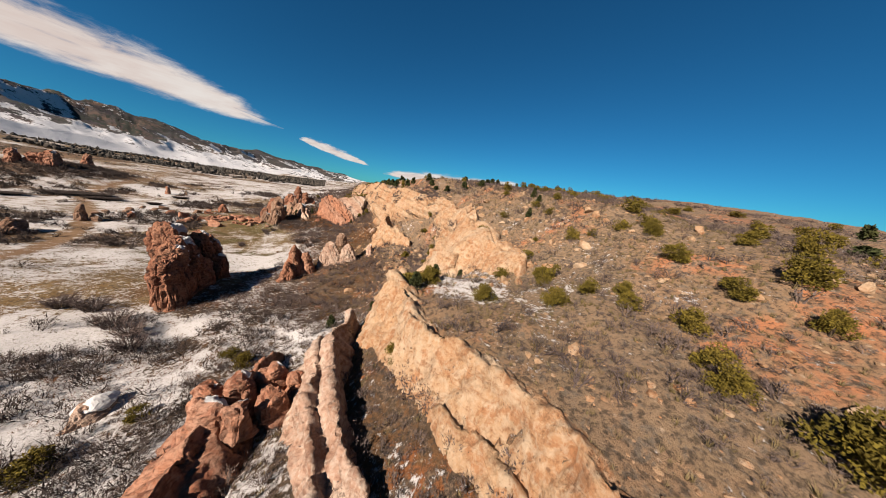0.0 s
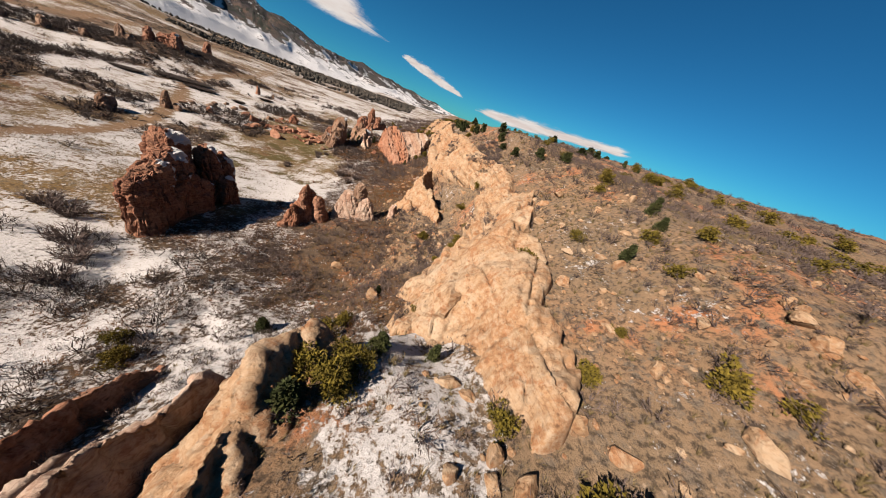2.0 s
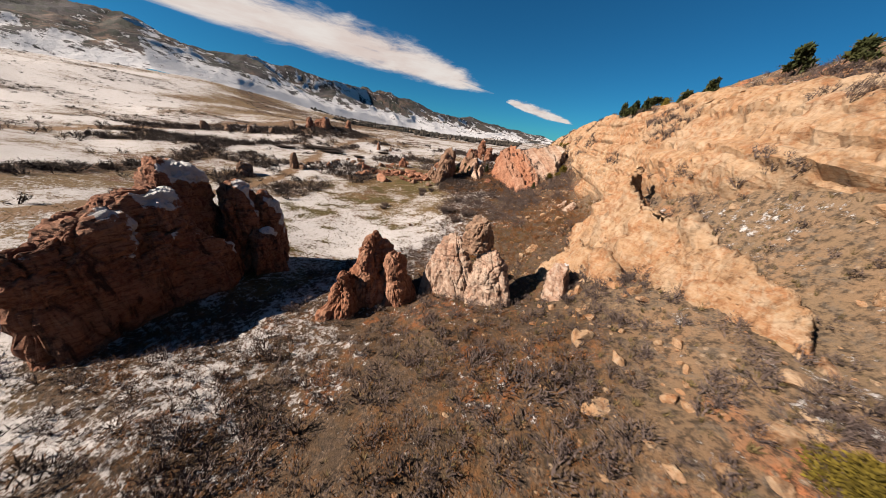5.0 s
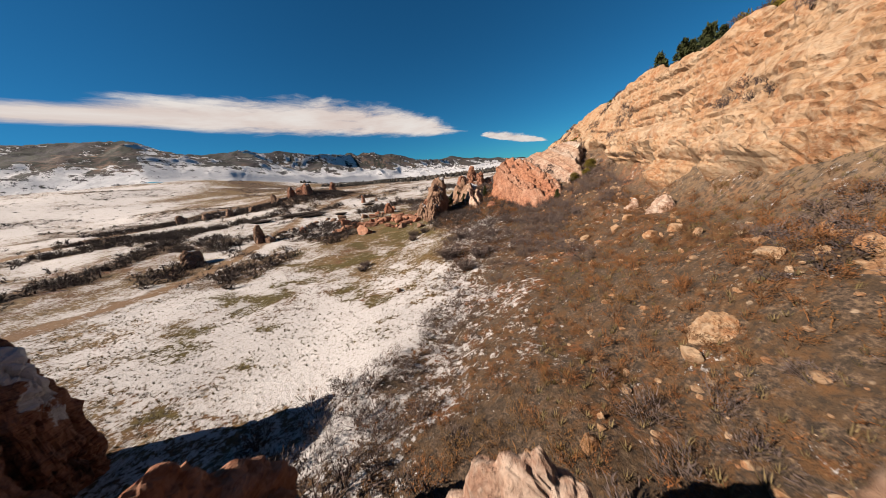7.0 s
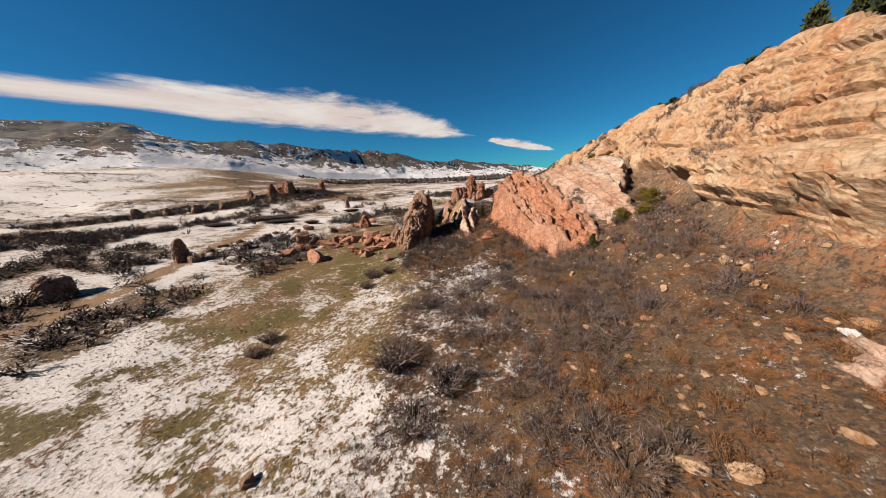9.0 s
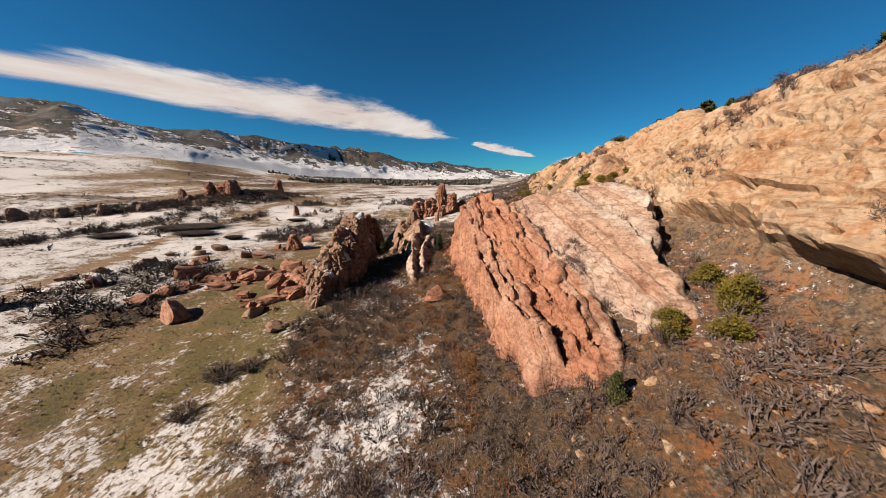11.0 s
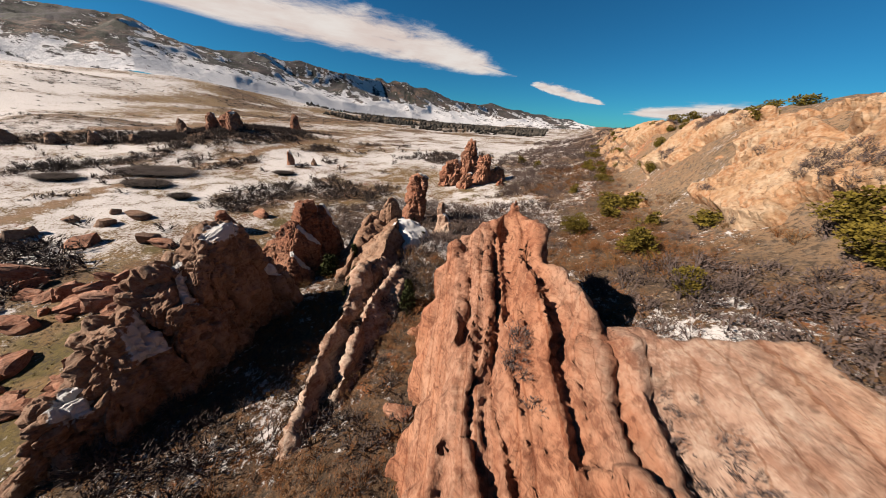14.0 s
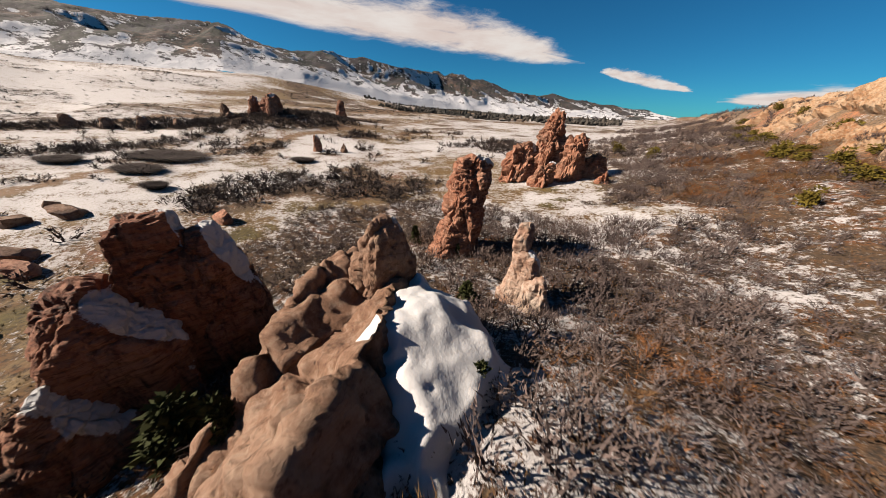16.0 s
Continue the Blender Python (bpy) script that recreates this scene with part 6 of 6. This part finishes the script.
ridge_spots = [(6.8, 28.0, 2.4, 2.0), (8.6, 29.5, 2.2, 2.4), (8.0, 32.2, 2.4, 2.2), (10.4, 32.8, 2.2, 1.8), (6.4, 19.0, 1.0, 1.0), (3.8, 20.2, 1.8, 1.7), (14.5, 33.8, 1.6, 1.8), (-13.1, 36.2, 2.2, 2.2), (-15.3, 38.2, 2.2, 1.8), (-3.2, 41.5, 2.2, 2.0), (-20.5, 30.2, 1.8, 1.5), (-24.7, 26.3, 3.0, 2.4), (7.8, 47.3, 1.2, 1.4), (13.0, 40.6, 1.9, 1.7), (7.2, 30.4, 2.6, 2.2), (6.4, 33.2, 2.4, 2.0), (9.2, 30.8, 2.0, 1.8), (5.8, 26.2, 1.8, 1.6), (2.9, 39.8, 1.9, 1.8), (5.9, 40.4, 2.0, 2.0), (5.0, 37.4, 2.3, 2.2), (-1.0, 37.2, 1.6, 1.4)]
for k, (tx, ty, tw, th) in enumerate(ridge_spots):
    plant(NEAR if k % 3 else CONE, tx, ty, tw, th, k + 3, "ridge junipers")
hollow_spots = [(17.6, 71.2, 2.0, 1.5), (11.6, 64.0, 2.2, 1.8), (17.2, 59.6, 2.0, 1.5), (18.4, 61.2, 1.9, 1.4), (16.4, 57.2, 2.2, 1.6), (13.5, 98.5, 1.9, 1.5), (14.5, 55.0, 1.4, 1.2), (19.5, 74.0, 2.0, 1.6)]
for k, (tx, ty, tw, th) in enumerate(hollow_spots):
    plant(NEAR, tx, ty, tw, th, k + 1, "junipers of the hollow")
gully_spots = [(-28.9, 178.9, 2.4, 3.6), (-41.7, 184.2, 2.3, 3.8), (-38.0, 178.8, 1.5, 1.4), (-46.0, 206.0, 1.3, 1.8), (-4.6, 142.2, 1.8, 2.0), (-34.5, 190.8, 1.9, 1.6), (-38.2, 180.8, 2.8, 2.4), (-45.4, 182.8, 4.6, 3.2), (-40.0, 198.7, 2.6, 2.0), (-53.2, 206.8, 1.9, 2.4)]
for k, (tx, ty, tw, th) in enumerate(gully_spots):
    plant(CONE, tx, ty, tw, th, k, "gully junipers")
cliff_spots = [(2.8, 146.6, 2.1, 2.4), (1.6, 144.4, 1.8, 1.5), (2.6, 149.4, 2.0, 1.7), (-0.8, 145.7, 2.0, 1.8), (4.8, 163.2, 2.2, 1.8), (4.3, 175.2, 2.4, 2.0), (0.8, 187.0, 3.8, 2.4), (-0.6, 183.3, 2.8, 2.2), (1.4, 180.6, 2.2, 1.8), (0.2, 175.1, 2.0, 1.6), (2.6, 178.0, 2.0, 1.7), (-14.7, 202.4, 3.6, 3.0), (-9.2, 191.9, 3.4, 2.8), (-7.4, 183.0, 2.2, 1.8), (-7.4, 216.0, 5.0, 3.0), (-9.5, 219.0, 3.6, 2.4), (1.8, 204.0, 2.0, 1.6), (-15.0, 261.3, 3.0, 2.6), (-16.9, 233.7, 2.2, 2.2), (-6.8, 270.0, 3.0, 2.2), (-33.2, 279.0, 3.0, 2.6), (-43.6, 298.0, 3.6, 3.0)]
for k, (tx, ty, tw, th) in enumerate(cliff_spots):
    plant(NEAR if ty < 205 else ROUND, tx, ty, tw, th * 1.15, k, "junipers below the cliff")
lip_spots = [(31.5, 68.6, 2.0, 1.8), (29.5, 76.0, 2.4, 2.2), (26.5, 83.0, 2.2, 2.0), (24.8, 92.0, 2.2, 1.8), (25.0, 99.0, 2.6, 2.4), (27.0, 111.7, 2.8, 3.2), (22.0, 122.0, 2.6, 3.0), (20.0, 126.0, 2.6, 3.0), (13.2, 143.8, 2.2, 3.2), (14.6, 139.0, 2.4, 3.2), (15.6, 134.0, 2.6, 3.4)]
for k, (tx, ty, tw, th) in enumerate(lip_spots):
    plant(PINE, tx, ty, tw, th, k, "pines on the lip")


def clear_of_trees(x, y, d):
    return all((x - a) ** 2 + (y - b) ** 2 > d * d for a, b in TREES)


for k in range(170):
    tx, ty = 26 + 66 * rng.random() ** 1.4, -2 + 200 * rng.random()
    if tx > float(np.interp(ty, YS, LINES[4][0])) + 14 and clear_of_trees(tx, ty, 6.5):
        plant(ROUND if k % 4 else PINE, tx, ty, 1.6 + 1.9 * rng.random(), 1.3 + 1.3 * rng.random(), k, "hillside junipers")
for k in range(60):
    ty = 118 + 75 * rng.random()
    tx = float(np.interp(ty, YS, LINES[4][0])) + 3.5 + 6 * rng.random()
    if clear_of_trees(tx, ty, 2.6):
        plant(PINE if k % 3 else ROUND, tx, ty, 1.6 + 1.1 * rng.random(), 1.4 + 1.5 * rng.random(), k, "pines on the lip")
for k in range(70):
    ty = 190 + 160 * rng.random()
    tx = float(np.interp(ty, YS, LINES[3][0])) - 6 + 34 * rng.random()
    if clear_of_trees(tx, ty, 5):
        plant(ROUND, tx, ty, 2.0 + 2.0 * rng.random(), 1.5 + 1.2 * rng.random(), k, "junipers of the far slope")


def build_far_woods():
    """The belt of trees at the foot of the mountains."""
    t = []
    for k in range(4):
        v, f = ball(1)
        q = v * (1 + 0.4 * fbm(v * 2 + k, 2, 900 + k))[:, None]
        t.append((np.stack([q[:, 0] * 0.5, q[:, 1] * 0.5, (q[:, 2] + 0.8) * 0.55], 1), f))
    n = 15000
    a = np.radians(rng.uniform(-50, -7, n))
    lo = np.interp(np.degrees(a), [-62, -50, -32, -18, 6], [700, 600, 470, 430, 470])
    hi = np.interp(np.degrees(a), [-62, -50, -32, -18, 6], [900, 1050, 1500, 1900, 2100])
    r = lo + (hi - lo) * rng.random(n)
    x, y = -20 + r * np.sin(a), 120 + r * np.cos(a)
    inner = (r - lo) / (hi - lo)
    keep = fbm(xy0(x, y, 0.012), 3, 905) + 0.5 * rng.uniform(-1, 1, n) > 0.75 * step(0.16, 0.0, inner) + 0.7 * step(-36, -50, np.degrees(a)) - 0.05
    x, y = x[keep], y[keep]
    strew("far_woods", "dark woods along the foot of the mountains", "trees", t, x, y, land(x, y), 3 + 5 * rng.random(len(x)), M_FARTREE, 2.8 + 5.2 * rng.random(len(x)) ** 1.5)


build_far_woods()


def build_cliff_brush():
    """Brown brush that grows in clusters on the ledges of the cliff."""
    r = np.random.default_rng(77)
    p = LEDGES[0]
    p = p[r.integers(0, len(p), 9000)]
    keep = fbm(p * (0.10, 0.10, 0.30), 3, 951) > 0.34 + 0.30 * step(84, 92, p[:, 1]) * step(140, 128, p[:, 1])
    p = p[keep][:900]
    strew("cliff_brush", "low brown brush on the ledges of the cliff", "scrub", HILL, p[:, 0], p[:, 1], p[:, 2] - 0.1, 0.9 + 0.9 * r.random(len(p)), M_SCRUB, 0.6 + 0.5 * r.random(len(p)))
    p = LEDGES[1]
    p = p[r.integers(0, len(p), 130)]
    strew("slab_brush", "small brown brush rooted in the cracks of the hogback", "scrub", HILL, p[:, 0], p[:, 1], p[:, 2] - 0.1, 0.5 + 0.9 * r.random(len(p)), M_SCRUB, 0.4 + 0.5 * r.random(len(p)))


build_cliff_brush()
